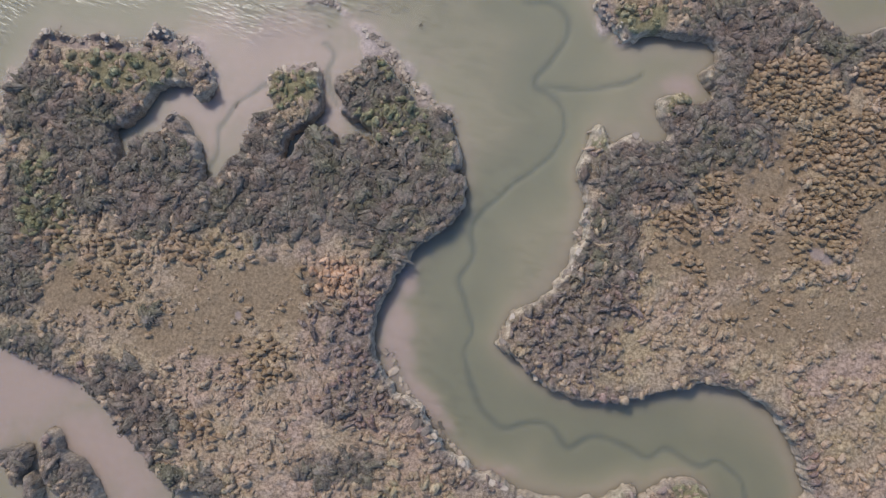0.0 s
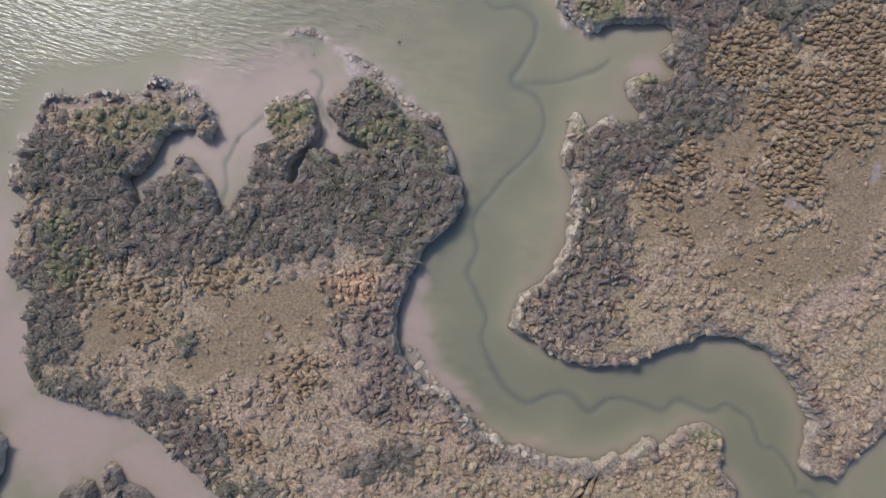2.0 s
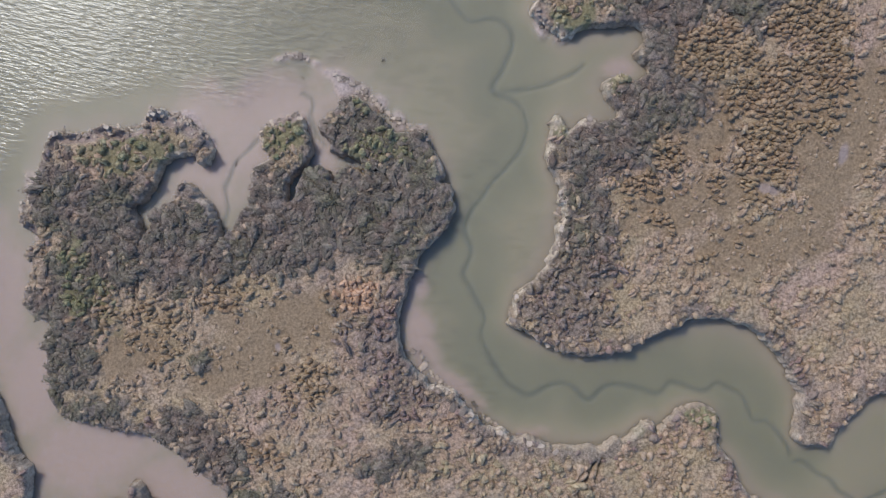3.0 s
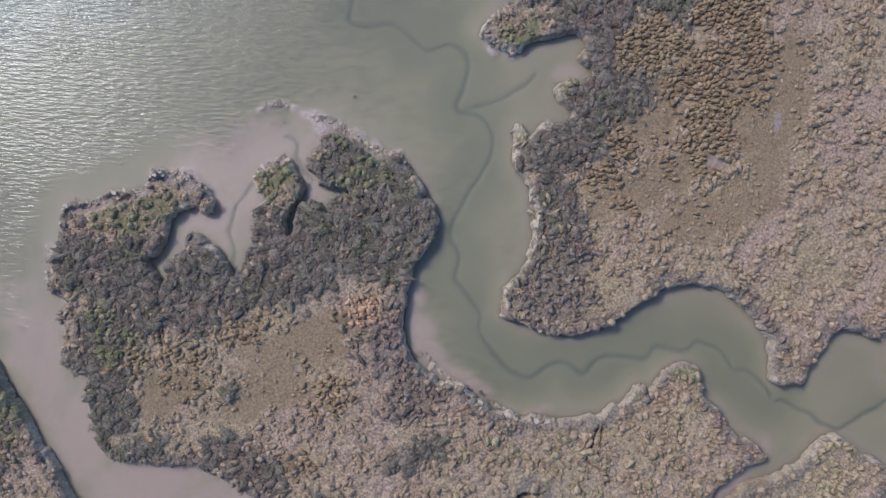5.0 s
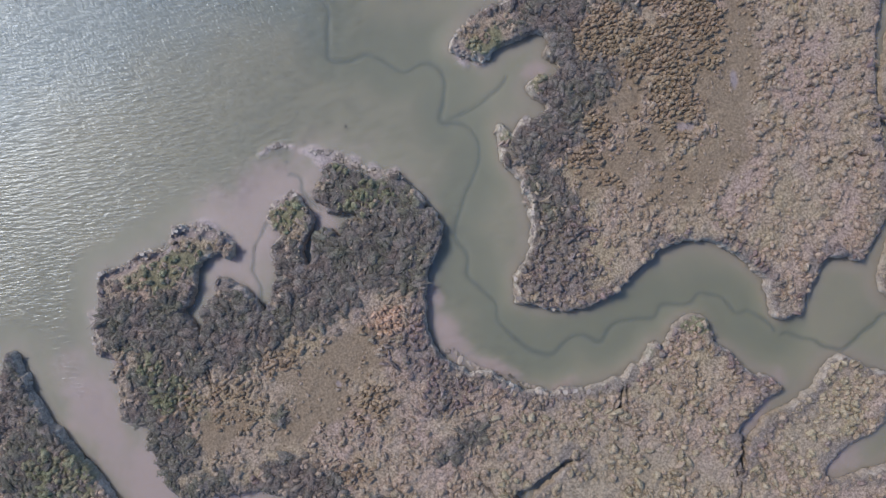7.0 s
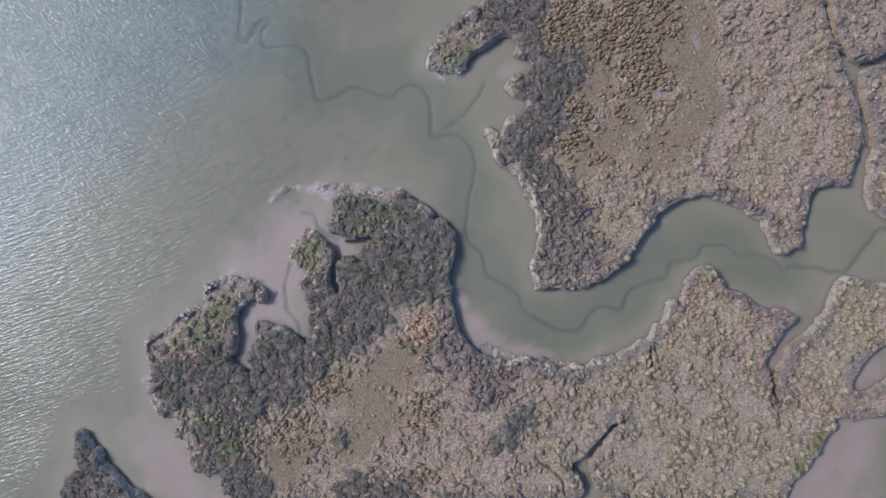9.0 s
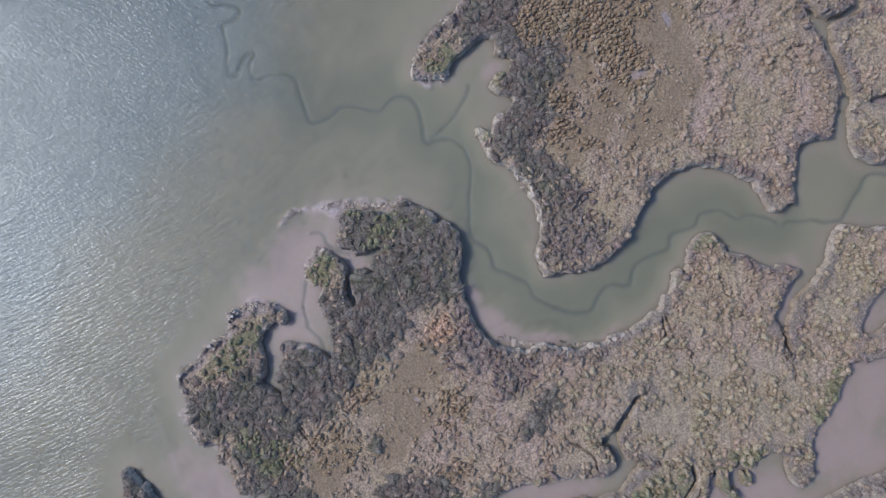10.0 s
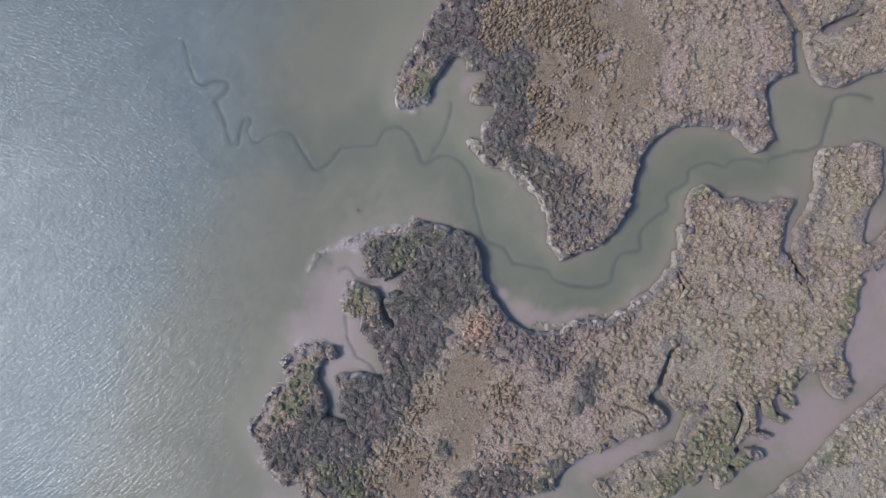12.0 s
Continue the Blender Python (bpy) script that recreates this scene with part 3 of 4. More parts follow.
THALWEG_SEA = [
    (3.8, 37.1), (2.4, 35.7), (0.5, 34), (0.3, 32.8), (1.1, 32.4), (1.9, 31.3), (1.5, 30.6), (0.5, 30.7), (-0.4, 31.3), (-1.2, 30.2),
    (-1.8, 29.3), (-2.9, 28.6), (-3.5, 27.8), (-3.2, 27.2), (-2.3, 27.5), (-1.1, 27.9), (-0.3, 27.5), (-0.8, 27.0), (-1.6, 27.0), (-2.3, 26.3),
    (-2.2, 25.6), (-1.1, 25.0), (0.2, 23.8)]
THALWEG_CREEK = [
    (0.1, 22.8), (-0.7, 21.8), (-1.4, 20.4), (-2.0, 19.6), (-1.8, 18.9), (-0.6, 18.4), (0.9, 18.2), (1.6, 17.4), (2.4, 15.7), (3.0, 15.2),
    (4.3, 15.1), (5.1, 14.8), (5.6, 13.8), (5.3, 12.8), (4.4, 11.7), (3.4, 10.5), (3.4, 10.0), (4.3, 9.7), (5.2, 8.8), (5.4, 7.2), (4.4, 5.7),
    (2.9, 4.7), (0.3, 2.4), (-0.5, 1.4), (-0.2, -0.4), (-1.3, -1.8), (-0.8, -3.4), (-0.3, -5), (-1, -6.1), (-0.7, -7.8), (0.1, -9.7), (1.3, -11.1),
    (3, -10.5), (4.4, -10.5), (5.4, -12.3), (6.8, -11.3), (8.8, -11.8), (10.2, -12.9), (11.3, -11.9), (13.4, -13.3), (14.4, -12.6), (16, -13.9),
    (16.1, -15.8), (17.4, -16), (18.2, -18), (18.2, -19.1)]
THALWEG = THALWEG_SEA + THALWEG_CREEK
THALWEG_NE = [
    (18.4, -19.2), (19, -19), (20.3, -20.6), (21.6, -22.3), (22.3, -22.8), (25.6, -22.1), (27.5, -22.3), (28.7, -26.4)]
RILL_BAY = [
    (3.5, 10.3), (5.3, 9.8), (7.1, 9.8), (8.1, 10.1), (8.9, 10.2), (9.7, 10.4), (10.1, 10.9)]
RILL_COVE = [
    (-16.9, 4.4), (-16.6, 5.3), (-16.2, 6.2), (-16.1, 7.2), (-16.2, 7.6), (-15.9, 8), (-15.5, 8.5), (-15.1, 9), (-14.6, 9.3), (-13.9, 9.7),
    (-12.8, 10.6)]
RILL_INLET = [
    (-8.5, 8.6), (-9.1, 9.7), (-9.3, 10.5), (-9.3, 11.1), (-8.9, 11.6), (-8.9, 12.2), (-9.2, 12.6), (-9.8, 12.9)]
CRACKS_FIRST = [
    [(-2.5, -18.3), (-1.1, -19.3), (-0.1, -19.0)], [(5.4, -15.4), (4.3, -16.8), (3.1, -18.0), (4.4, -19.4), (3.8, -20.6)], [(11.2, -24.3), (10.7,
    -25.5), (9.5, -26.2), (9.2, -27.9), (8.0, -28.9)], [(-8.7, -15.8), (-8.8, -16.7), (-8.3, -18.3), (-8.3, -19.4), (-9.2, -20.5)], [(-11.0, -16.0),
    (-12.1, -16.3)], [(-6.3, -28.4), (-4.9, -28.7), (-4.0, -28.2)], [(-23.3, 3.1), (-23.5, 1.8), (-23.8, -0.2)], [(-23.0, 3.1), (-23.3, 1.5), (-23.5,
    0.9)], [(5.7, -15.4), (4.9, -16.8), (4.0, -18.4)], [(4.4, -19.1), (4.3, -20.6)], [(11.2, -24.1), (10.5, -25.9), (9.4, -27.4)], [(31.3, -8.8),
    (30.0, -9.5), (30.7, -10.6)]]
CRACKS_SECOND = [
    [(-8.4, -16.9), (-8.4, -18.4), (-8.3, -19.6)], [(30.8, -9.0), (31.2, -9.7), (32.0, -10.3)], [(29.9, -2.5), (30.9, -2.9), (31.8, -2.5)], [(-6.2, 6.7), (-5.2, 6.1), (-4.2, 5.1)]]
CRACKS = CRACKS_FIRST + CRACKS_SECOND
INLETS = [
    [(11.1, -25.0), (10.4, -25.9), (10.2, -26.6)],
    [(-3.6, -19.0), (-2.2, -18.9), (-1.3, -19.4)],
    [(-2.3, -28), (-3.5, -28.9), (-4.2, -29.4), (-4.9, -29.5)],
    [(-1.3, -29.2), (-2.2, -30.1), (-2.6, -30.8)],
    [(-3.1, -26.1), (-3.9, -27.6), (-5.4, -27.9), (-7, -27.9)],
    [(-8.9, -28.4), (-9.1, -29.2), (-8.8, -29.5)],
    [(-10.3, -27.6), (-11.2, -28.2), (-11.9, -28.7)],
    [(-13.6, -25.3), (-11.8, -26.3), (-10.6, -27)],
    [(-0.1, -30.2), (-1.1, -30.8)]]
BLOCK_LINES_FIRST = [
    ([(-5.4, -6.0), (-5.1, -7.3), (-4.3, -8.8), (-3.5, -9.8), (-2.5, -10.8), (-1.8, -12.0), (-0.3, -13.0)], 0.2, 0.16), ([(6.5, 2.7), (6.3, 1.7),
    (5.8, 0.2), (6.0, -0.7), (5.0, -1.5), (4.5, -2.0)], 0.26, 0.15), ([(-7.0, 13.3), (-6.1, 13.0), (-5.3, 12.0), (-4.4, 10.6), (-3.4, 9.4), (-2.1,
    8.6), (-1.6, 8.1)], 0.13, 0.26), ([(-27.3, 13.1), (-26.8, 13.6), (-25.4, 13.1), (-22.7, 12.9), (-20.8, 12.9), (-19.6, 13.5), (-17.9, 12.7),
    (-17.0, 11.8), (-16.4, 10.7)], 0.115, 0.26), ([(-10.6, 15.5), (-9.9, 15.6), (-9.2, 15.3), (-8.6, 15.0), (-8.2, 14.7)], 0.2, 0.12), ([(-29.7, 11.7), (-29.4, 10.3), (-30.0,
    9.1), (-30.0, 7.2)], 0.2, 0.2)]
BLOCK_LINES_SECOND = [
    ([(-12.8, 9.5), (-12.7, 10.7), (-11.8, 11.3), (-9.9, 11.4), (-9.5, 10.0)], 0.4, 0.15), ([(7.2, 15.0), (7.7, 14.2), (8.2, 13.3), (8.8, 12.6), (9.3,
    12.6)], 0.15, 0.3), ([(1.7, -4.2), (1.2, -5.2), (1.7, -6.1)], 0.3, 0.12), ([(7.1, 15.0), (9.6, 16.3), (12.1, 16.1), (14.8, 15.7)], 0.25, 0.25)]
BLOCK_LINES = BLOCK_LINES_FIRST + BLOCK_LINES_SECOND
SLABS = [
    (-5.7, -6.3, 0.17), (-5.3, -7.5, 0.17), (-4.6, -9.1, 0.14), (-4.3, -9.4, 0.12), (-3.9, -9.8, 0.19), (-3.7, -10.4, 0.22), (-3.2, -10.8,
    0.19), (-2.8, -11.3, 0.22), (-2.4, -11.7, 0.14), (-0.9, -12.8, 0.14), (-0.4, -13.2, 0.12), (0.8, -13.9, 0.17), (1.5, -14.2, 0.14), (2.4,
    -14.8, 0.14), (5.9, -0.1, 0.14), (6.2, 0.4, 0.17), (6.2, 1.2, 0.17), (5.6, -1.1, 0.12), (2, -4, 0.12), (2.9, -7.2, 0.14), (3.4, -7.6, 0.14),
    (3.9, -8, 0.12), (9.3, 6.8, 0.17), (-10.4, 15.4, 0.1), (-9.8, 15.5, 0.12), (-9.1, 15.2, 0.12), (-8.6, 14.9, 0.1), (-7, 13.5, 0.14), (-6.5,
    13.2, 0.12), (-6, 12.6, 0.12)]
SLABS_NORTH = [
    (-5.7, 12, 0.05), (-5.4, 12.1, 0.04), (-5.8, 12.1, 0.05), (-5.3, 11.6, 0.05), (-4.9, 11.4, 0.06), (-5.3, 11.5, 0.07), (-3.8, 10, 0.06),
    (-4.1, 10, 0.06), (-3.9, 9.7, 0.07), (-3.5, 9.6, 0.07), (-3.4, 9.7, 0.05), (-3.3, 9.5, 0.07), (-2.4, 8.6, 0.04), (-2.9, 9, 0.05), (-2.6,
    8.7, 0.06), (-1.7, 7.7, 0.07), (-1.5, 8, 0.07), (-1.3, 7.9, 0.09), (-26.5, 13.7, 0.08), (-26.3, 14, 0.07), (-26.5, 13.7, 0.08), (-26.1,
    13.4, 0.04), (-26, 13.7, 0.04), (-26, 13.5, 0.04), (-23.5, 13.6, 0.08), (-23.7, 13.5, 0.04), (-23.2, 13.4, 0.08), (-22.5, 13.3, 0.09),
    (-22.9, 13.1, 0.07), (-23.1, 13.2, 0.06), (-21.9, 12.4, 0.04), (-21.7, 12.4, 0.07)]
SLABS_COAST = [
    (-21.7, 12.5, 0.05), (-19.7, 13.9, 0.07), (-19.7, 13.8, 0.09), (-19.7, 13.8, 0.08), (-18.4, 12.5, 0.07), (-18.2, 12.6, 0.04), (-18.3, 12.6,
    0.04), (-17.4, 12.3, 0.04), (-17.4, 12.2, 0.07), (-17.6, 12.3, 0.08), (-17.4, 11.5, 0.07), (-16.8, 11.6, 0.06), (-17, 11.6, 0.06), (-16.7,
    10.8, 0.07), (-16.7, 10.9, 0.08), (-16.9, 10.9, 0.08), (-12.1, 11, 0.08), (-12.2, 11, 0.06), (-11.9, 10.9, 0.06), (-10.3, 11.5, 0.06), (-10,
    11.3, 0.06), (-10.1, 11.6, 0.06)]
STICKS = [(-15.1, 8.8, 0.55), (-3.4, 13.8, 0.3), (-9.3, 13.9, 0.25), (-3.6, 13.7, 0.35)]

# ---- fields on a plan grid ----
STEP = 0.115
X0, Y0, X1, Y1 = -62.0, -62.0, 62.0, 20.0
NX, NY = int((X1 - X0) / STEP) + 1, int((Y1 - Y0) / STEP) + 1
GX, GY = X0 + STEP * np.arange(NX), Y0 + STEP * np.arange(NY)
REACH = 5.0


def value_noise(x, y, scale, seed):
    """Smooth noise from -1 to 1, about one feature for each 1/scale metres."""
    rng = np.random.RandomState(seed)
    table = rng.uniform(-1, 1, (256, 256))
    u, v = x * scale + 500.3, y * scale + 500.7
    i, j = np.floor(u).astype(int), np.floor(v).astype(int)
    fu, fv = u - i, v - j
    fu, fv = fu * fu * (3 - 2 * fu), fv * fv * (3 - 2 * fv)
    i0, i1, j0, j1 = i % 256, (i + 1) % 256, j % 256, (j + 1) % 256
    a = table[i0, j0] * (1 - fu) + table[i1, j0] * fu
    b = table[i0, j1] * (1 - fu) + table[i1, j1] * fu
    return a * (1 - fv) + b * fv


def domes(x, y, size, seed):
    """Irregular cells about one size across: a rounded pillow from 0 at its creases to 1, and a number from 0 to 1 for each cell."""
    rng = np.random.RandomState(seed)
    jitter = rng.uniform(0.1, 0.9, (3, 256, 256))
    u = x / size + 0.3 * value_noise(x, y, 0.9 / size, seed + 1) + 300.0
    v = y / size + 0.3 * value_noise(x, y, 0.9 / size, seed + 2) + 300.0
    i, j = np.floor(u).astype(int), np.floor(v).astype(int)
    first, second, own = np.full(u.shape, 9.0), np.full(u.shape, 9.0), np.zeros(u.shape)
    for di in (-1, 0, 1):
        for dj in (-1, 0, 1):
            a, b = (i + di) % 256, (j + dj) % 256
            d = np.hypot(i + di + jitter[0, a, b] - u, j + dj + jitter[1, a, b] - v)
            near = d < first
            second = np.where(near, first, np.minimum(second, d))
            own = np.where(near, jitter[2, a, b], own)
            first = np.where(near, d, first)
    return np.sqrt(np.clip((second - first) / 0.75, 0, 1)), (own - 0.1) / 0.8


def smooth(a, b, x):
    t = np.clip((x - a) / (b - a), 0, 1)
    return t * t * (3 - 2 * t)


def rounded(points, closed=True, times=2):
    """Corner cutting: a soft shore through a coarse plan."""
    p = np.array(points, float)
    for _ in range(times):
        q = np.roll(p, -1, 0) if closed else p[1:]
        base = p if closed else p[:-1]
        p2 = np.empty((2 * len(base), 2))
        p2[0::2], p2[1::2] = base * 0.8 + q * 0.2, base * 0.2 + q * 0.8
        p = p2
    return p


def distance_to(lines, reach, gx, gy):
    """Distance of each grid point to the nearest of the given polylines, up to reach. Index [iy, ix]."""
    sx, sy = gx[1] - gx[0], gy[1] - gy[0]
    best = np.full((len(gy), len(gx)), reach)
    for line, closed in lines:
        nxt = np.roll(line, -1, 0) if closed else line[1:]
        for (ax, ay), (bx, by) in zip(line if closed else line[:-1], nxt):
            i0 = max(0, int((min(ax, bx) - reach - gx[0]) / sx))
            i1 = min(len(gx), int((max(ax, bx) + reach - gx[0]) / sx) + 2)
            j0 = max(0, int((min(ay, by) - reach - gy[0]) / sy))
            j1 = min(len(gy), int((max(ay, by) + reach - gy[0]) / sy) + 2)
            if i1 <= i0 or j1 <= j0:
                continue
            px, py = gx[None, i0:i1] - ax, gy[j0:j1, None] - ay
            dx, dy = bx - ax, by - ay
            t = np.clip((px * dx + py * dy) / (dx * dx + dy * dy + 1e-9), 0, 1)
            d = np.hypot(px - t * dx, py - t * dy)
            np.minimum(best[j0:j1, i0:i1], d, out=best[j0:j1, i0:i1])
    return best


def inside(rings, gx, gy):
    """Even-odd test of the grid against closed rings."""
    flips = np.zeros((len(gy), len(gx) + 1), int)
    sx = gx[1] - gx[0]
    for ring in rings:
        for (ax, ay), (bx, by) in zip(ring, np.roll(ring, -1, 0)):
            if ay == by:
                continue
            rows = np.nonzero((gy >= min(ay, by)) & (gy < max(ay, by)))[0]
            x = ax + (gy[rows] - ay) / (by - ay) * (bx - ax)
            cols = np.clip(np.ceil((x - gx[0]) / sx).astype(int), 0, len(gx))
            np.add.at(flips, (rows, cols), 1)
    return np.cumsum(flips, 1)[:, :-1] % 2 == 1


def zone(blobs, x, y, edge=0.35):
    """Soft membership of points in a set of turned ellipses with ragged edges."""
    w = np.zeros(np.broadcast(x, y).shape)
    rag = 0.28 * value_noise(x, y, 0.8, 21) + 0.2 * value_noise(x, y, 2.1, 22)
    for cx, cy, rx, ry, turn in blobs:
        c, s = math.cos(radians(turn)), math.sin(radians(turn))
        u, v = ((x - cx) * c + (y - cy) * s) / rx, (-(x - cx) * s + (y - cy) * c) / ry
        w = np.maximum(w, 1 - smooth(1 - edge, 1 + edge, np.hypot(u, v) + rag))
    return w


MX, MY = np.meshgrid(GX, GY)
RAG = 0.07 * value_noise(MX, MY, 1.2, 1) + 0.11 * value_noise(MX, MY, 2.4, 2) + 0.09 * value_noise(MX, MY, 5.5, 3)
RINGS = {name: [rounded(r) for r in rings] for name, rings in LANDS.items()}
SHORE = {}
for land_name, land_rings in RINGS.items():
    dist = distance_to([(r, True) for r in land_rings], REACH, GX, GY)
    SHORE[land_name] = np.where(inside(land_rings, GX, GY), dist, -dist) + RAG
CUTS = distance_to([(rounded(r, False), False) for r in INLETS], 2.0, GX, GY) - 0.2
for land_name in SHORE:
    SHORE[land_name] = np.minimum(SHORE[land_name], CUTS + 0.5 * RAG)
ALL_SHORE = np.max(np.stack(list(SHORE.values())), 0)
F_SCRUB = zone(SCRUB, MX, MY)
BANKSIDE = (1 - smooth(0.2, 1.2, ALL_SHORE + 0.8 * value_noise(MX, MY, 0.35, 5))) * (ALL_SHORE > 0)
CRACK = 1 - smooth(0.0, 0.12, distance_to([(rounded(r, False), False) for r in CRACKS], 1.0, GX, GY) + 0.06 * value_noise(MX, MY, 2.2, 6))
F_BARE, F_GREEN, F_PURPLE, F_PAN = zone(BARE, MX, MY), zone(GREEN, MX, MY), zone(PURPLE, MX, MY), zone(PANS, MX, MY)
F_OLIVE = zone(OLIVE, MX, MY, 0.8)
F_REED = smooth(0.5, 1.1, SHORE["marsh_5"] + 0.5 * value_noise(MX, MY, 0.8, 25))
F_RIM = 1 - smooth(0.3, 1.0, distance_to([(rounded(r, False), False) for r, _, _ in BLOCK_LINES], 1.5, GX, GY))
F_LEDGE = zone(LEDGE, MX, MY) * (1 - smooth(0.5, 1.1, ALL_SHORE))
F_CLIFF = zone(CLIFF, MX, MY) * (ALL_SHORE < 0.55) * smooth(-0.6, 0.1, value_noise(MX, MY, 2.6, 15) + 0.4 * value_noise(MX, MY, 6.0, 17))


BIG, BIG_OWN = domes(MX, MY, 1.25, 80)
MIDDLE, MIDDLE_OWN = domes(MX, MY, 0.72, 84)
SMALL, SMALL_OWN = domes(MX, MY, 0.46, 88)
TUFTED = smooth(-0.1, 0.35, MIDDLE_OWN - 0.5 + 0.5 * value_noise(MX, MY, 0.35, 92)) * (1 - F_SCRUB) * (1 - 0.9 * F_BARE)


def land_height(shore):
    """A flat marsh top with a steep bank down into the mud, pillowed under scrub and tussocks, cut by narrow cracks."""
    top = 0.58 + 0.07 * value_noise(MX, MY, 0.3, 8) + 0.05 * value_noise(MX, MY, 1.7, 9) + 0.02 * value_noise(MX, MY, 4.0, 10)
    inland = smooth(0.0, 0.3, shore)
    top = top + F_SCRUB * inland * (BIG * (0.18 + 0.26 * BIG_OWN) + 0.1 * SMALL * (0.4 + 0.6 * SMALL_OWN) - 0.08)
    top = top + TUFTED * inland * MIDDLE * (0.05 + 0.18 * MIDDLE_OWN)
    top = top + (1 - F_SCRUB) * (1 - 0.75 * F_BARE) * inland * 0.1 * SMALL * SMALL_OWN - 0.06 * F_PAN - 0.34 * CRACK
    top = top + 0.3 * np.maximum(F_RIM, F_CLIFF) * np.maximum(0, value_noise(MX, MY, 2.8, 16) + 0.5 * value_noise(MX, MY, 6.0, 18)) * smooth(0.02, 0.2, shore) * (1 - smooth(0.35, 0.7, shore)) - 0.5 * F_LEDGE
    return -1.1 + (top + 1.1) * smooth(-0.15, 0.06, shore) ** 0.7


HEIGHT = land_height(ALL_SHORE)


def at_grid(field, x, y):
    i = np.clip(np.rint((x - X0) / STEP).astype(int), 0, NX - 1)
    j = np.clip(np.rint((y - Y0) / STEP).astype(int), 0, NY - 1)
    return field[j, i]


def mesh_object(name, verts, faces, material, smooth_shade=False):
    me = bpy.data.meshes.new(name)
    verts = np.asarray(verts, np.float32)
    faces = np.asarray(faces, np.int32)
    n, k = faces.shape
    me.vertices.add(len(verts))
    me.vertices.foreach_set("co", verts.ravel())
    me.loops.add(n * k)
    me.loops.foreach_set("vertex_index", faces.ravel())
    me.polygons.add(n)
    me.polygons.foreach_set("loop_start", np.arange(0, n * k, k, dtype=np.int32))
    me.polygons.foreach_set("use_smooth", np.full(n, smooth_shade))
    me.update(calc_edges=True)
    me.materials.append(material)
    return new(name, me)


def add_attr(ob, name, values):
    a = ob.data.attributes.new(name, "FLOAT", "POINT")
    a.data.foreach_set("value", np.asarray(values, np.float32))


def build_land(name, shore, label):
    keep = shore > -0.26
    cell = keep[:-1, :-1] & keep[1:, :-1] & keep[:-1, 1:] & keep[1:, 1:]
    j, i = np.nonzero(cell)
    corner = np.stack([j * NX + i, j * NX + i + 1, (j + 1) * NX + i + 1, (j + 1) * NX + i], 1)
    used, faces = np.unique(corner, return_inverse=True)
    faces = faces.reshape(-1, 4)
    z = land_height(shore).ravel()[used]
    verts = np.stack([MX.ravel()[used], MY.ravel()[used], z], 1)
    ob = mesh_object(name, verts, faces, soil_mat, True)
    s = shore.ravel()[used]
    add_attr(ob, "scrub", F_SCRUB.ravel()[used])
    add_attr(ob, "bare", F_BARE.ravel()[used])
    add_attr(ob, "brown", 0.7 * np.maximum(BANKSIDE, F_PURPLE).ravel()[used])
    add_attr(ob, "pan", np.maximum(F_PAN, 0.85 * F_LEDGE).ravel()[used])
    add_attr(ob, "crack", CRACK.ravel()[used])
    add_attr(ob, "olive", 0.85 * F_OLIVE.ravel()[used])
    add_attr(ob, "reed", F_REED.ravel()[used])
    add_attr(ob, "green", F_GREEN.ravel()[used])
    add_attr(ob, "bank", (0.55 + 0.45 * F_RIM.ravel()[used]) * (1 - smooth(0.0, 0.1, s + 0.16 * value_noise(verts[:, 0], verts[:, 1], 1.1, 31))))
    add_attr(ob, "cliff", F_CLIFF.ravel()[used])
    return tagged(ob, label, "salt marsh", kind="structure")


LAND_LABELS = {
    "marsh_1": "low salt marsh with coves, dry brown vegetation and clay banks",
    "marsh_2": "broad salt marsh with ochre tussock beds and bare tan flats",
    "marsh_3": "dark scrubby salt marsh beside the muddy channel",
    "marsh_4": "straw-coloured salt marsh with a small mud pond",
    "marsh_5": "pale straw-coloured marsh bank along the mud channel",
    "marsh_6": "narrow scrub-covered mud islet in the channel",
    "marsh_7": "small scrub-covered mud islet in the channel",
    "marsh_8": "slender scrub-covered mud islet in the channel",
}
for land_name in LANDS:
    build_land(land_name, SHORE[land_name], LAND_LABELS[land_name])

# ---- mud bed, one sheet out to the horizon ----
FAR = [90.0, 140.0, 260.0, 600.0, 1500.0, 3000.0]
CX, CY = np.arange(-46.0, 43.0, 0.2), np.arange(-46.0, 57.0, 0.2)
BX = np.concatenate([-np.array(FAR[::-1]), np.arange(-62.0, -46.5, 0.8), CX, [50.0, 62.0], FAR])
BY = np.concatenate([-np.array(FAR[::-1]), [-62.0, -54.0], CY, [64.0, 76.0], FAR])
PX, PY = np.meshgrid(BX, BY)
DX, DY = np.arange(-62.0, 62.1, 0.5), np.arange(-62.0, 76.1, 0.5)


def at_coarse(field, x, y):
    """Bilinear look-up in a field on the half-metre grid."""
    u, v = np.clip((x - DX[0]) / 0.5, 0, len(DX) - 1.001), np.clip((y - DY[0]) / 0.5, 0, len(DY) - 1.001)
    i, j = u.astype(int), v.astype(int)
    fu, fv = u - i, v - j
    return (field[j, i] * (1 - fu) + field[j, i + 1] * fu) * (1 - fv) + (field[j + 1, i] * (1 - fu) + field[j + 1, i + 1] * fu) * fv


SHORE_FAR = distance_to([(r, True) for rings in RINGS.values() for r in rings], 24.0, DX, DY)
shore_far = at_coarse(SHORE_FAR, PX, PY)


